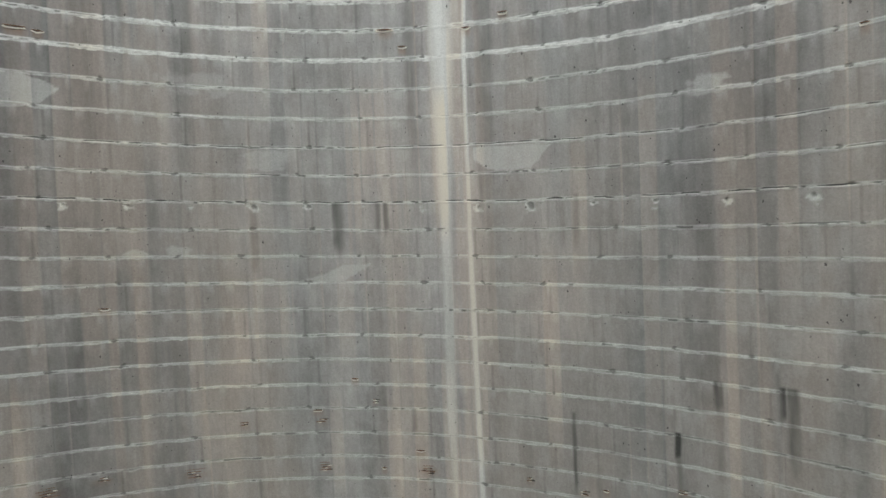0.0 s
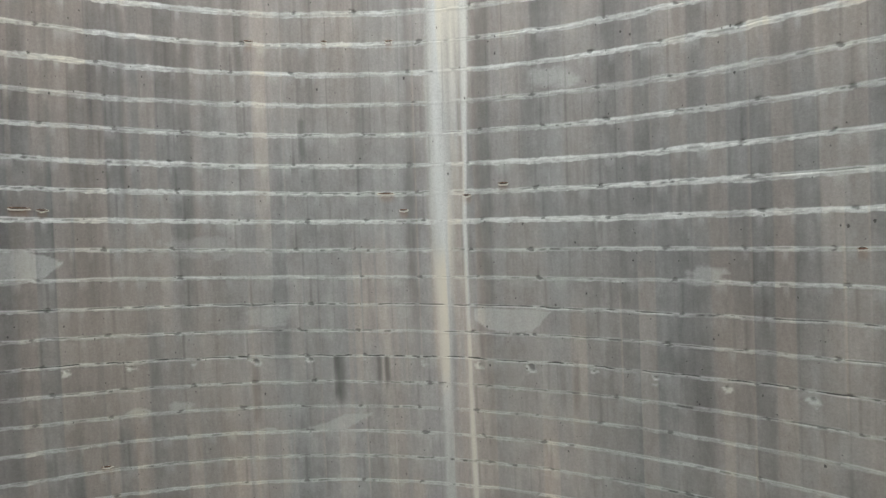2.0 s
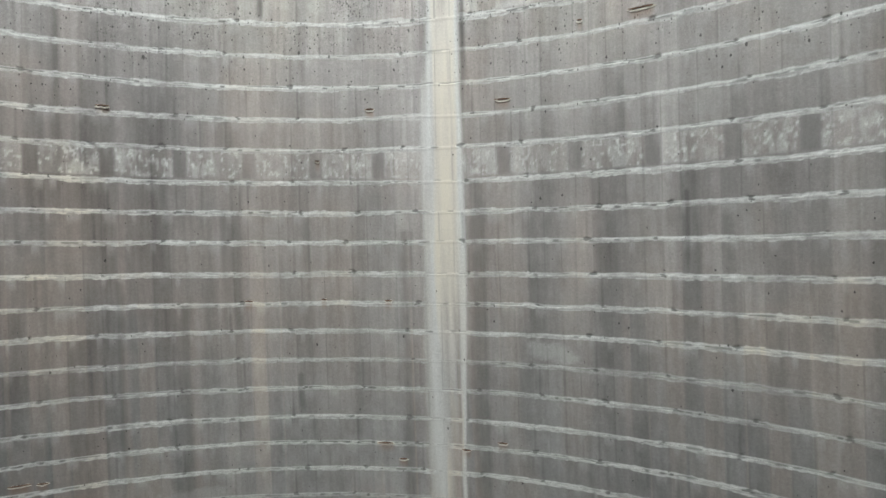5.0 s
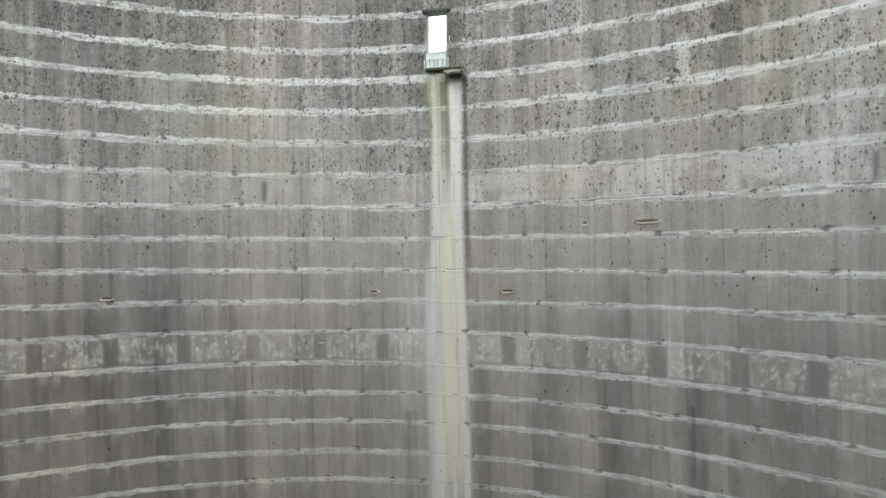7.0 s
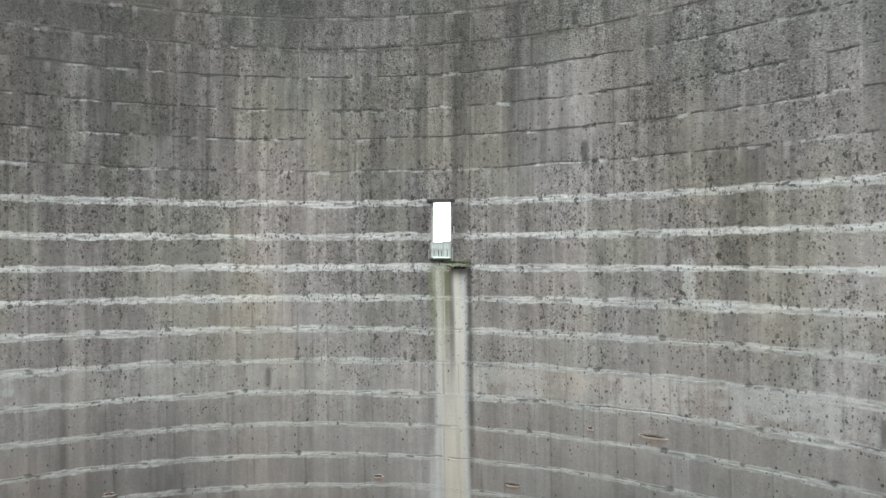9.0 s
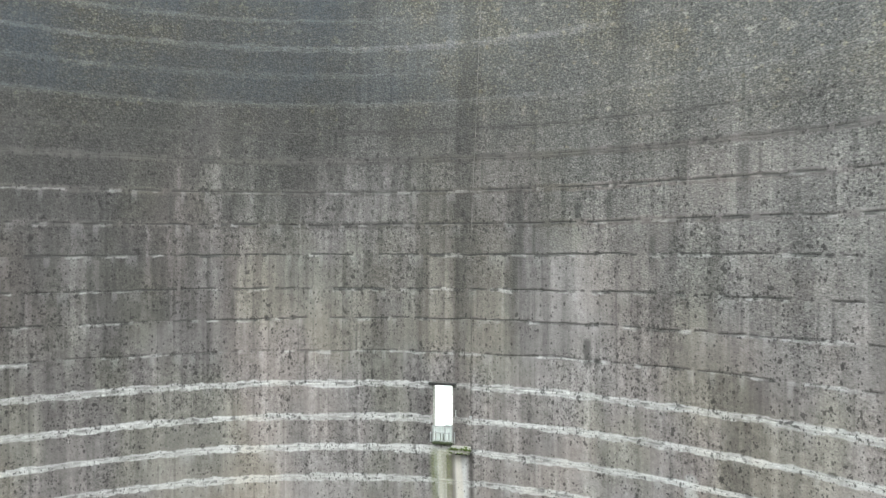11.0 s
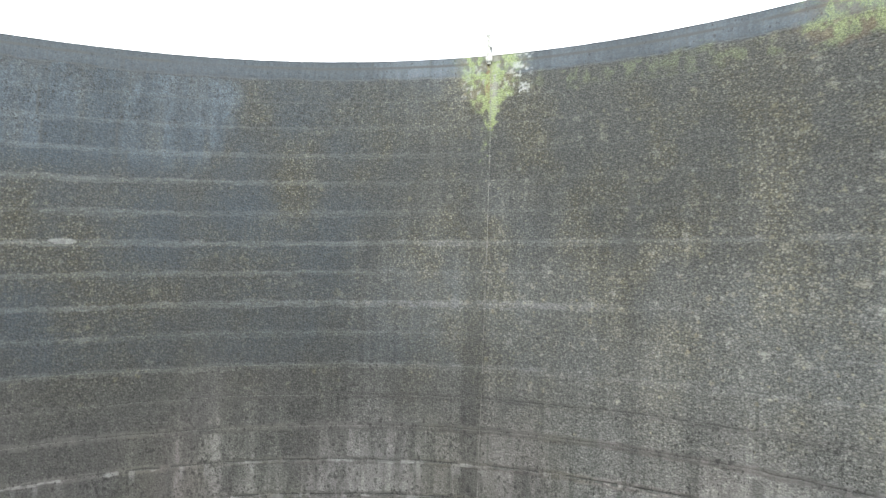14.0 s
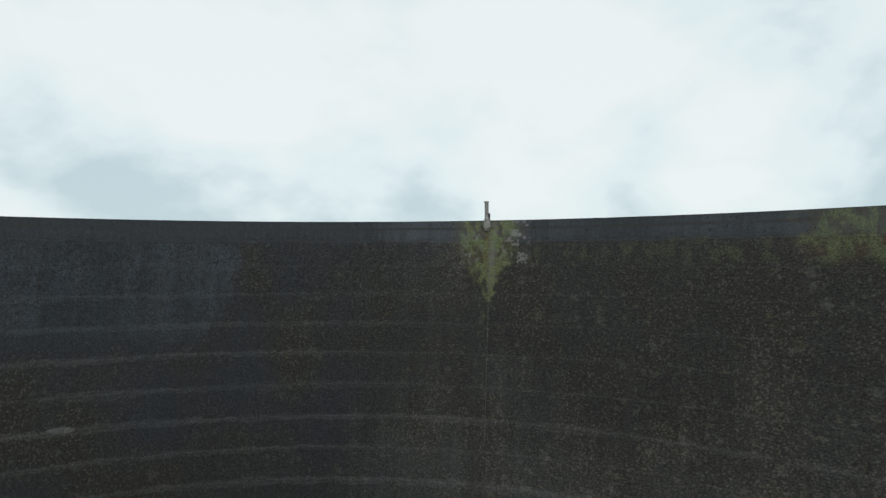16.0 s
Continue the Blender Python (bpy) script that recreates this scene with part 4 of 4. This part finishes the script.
part("shaft", rod(bmesh.new(), (-0.02, -0.02, 0.2), (-0.035, -0.02, 1.50), 0.09, 14), POST, post, "pale weathered shaft")
part("clamp", box(bmesh.new(), (0.05, -0.09, 0.62), (0.12, 0.04, 0.98), 0.015), DARK_STEEL, post, "dark clamp on the shaft")
part("collar", rod(bmesh.new(), (-0.02, -0.02, 0.72), (-0.02, -0.02, 0.79), 0.115, 14), GALV, post)
part("cap", rod(bmesh.new(), (-0.035, -0.02, 1.46), (-0.035, -0.02, 1.51), 0.105, 14), POST, post)

# ---- bars laid bare where the cover has broken away ----
rng = random.Random(11)
for at, mid, length, count in BARS:
    spall = thing("spalled_patch", wall_pose(at, mid), "broken concrete cover with rusty bars laid bare", "spall", "spalls in the shell")
    if count == 1:
        bm = bmesh.new()
        n = 14
        high = 0.075
        rim_v = []
        for i in range(n):
            a = 2 * math.pi * i / n
            k = rng.uniform(0.75, 1.15)
            rim_v.append(bm.verts.new((length / 2 * k * math.cos(a), -0.028, high * k * math.sin(a) - 0.02)))
        inner = [bm.verts.new((v.co.x * 0.85, -0.022, v.co.z * 0.6 + 0.02)) for v in rim_v]
        base_v = [bm.verts.new((v.co.x * 1.08, 0.02, v.co.z * 1.12)) for v in rim_v]
        for i in range(n):
            j = (i + 1) % n
            bm.faces.new([rim_v[i], rim_v[j], inner[j], inner[i]])
            bm.faces.new([base_v[i], base_v[j], rim_v[j], rim_v[i]])
        part("broken_edge", bm, SPALL, spall, "pale freshly broken edge")
        # flat dark sheet on the wall that stands in for a recess's shade
        bm = bmesh.new()
        bm.faces.new([bm.verts.new((v[0], -0.020, v[1])) for v in [(rng.uniform(0.78, 0.9) * length / 2 * math.cos(2 * math.pi * i / n), 0.8 * high * math.sin(2 * math.pi * i / n)) for i in range(n)]])
        part("hollow_shade", bm, SHADOW_PIT, spall, "flat dark sheet as shade behind the bars")
    for c in range(count):
        z = (c - (count - 1) / 2) * 0.13 if count > 1 else 0.015
        a, b = (rng.uniform(0.40, 0.52), rng.uniform(0.40, 0.52)) if count == 1 else (rng.uniform(0.05, 0.5), rng.uniform(0.05, 0.5))
        part("rusty_bar", rod(bmesh.new(), (-length * a, -0.045, z), (length * b, -0.045, z + rng.uniform(-0.02, 0.02)), 0.015, 7), RUST, spall)
        if count > 1:
            x = rng.uniform(-0.35, 0.2) * length
            part("chip", box(bmesh.new(), (x, -0.03, z - 0.055), (x + rng.uniform(0.10, 0.22), 0.02, z - 0.02), 0.008), SPALL, spall, "pale broken edge under the bar")
            # dark block in place of the shade behind the bar
            x = rng.uniform(-0.45, 0.25) * length
            part("hollow_shade", box(bmesh.new(), (x, -0.024, z - 0.01), (x + rng.uniform(0.12, 0.26), 0.02, z + 0.035), 0.006), SHADOW_PIT, spall)
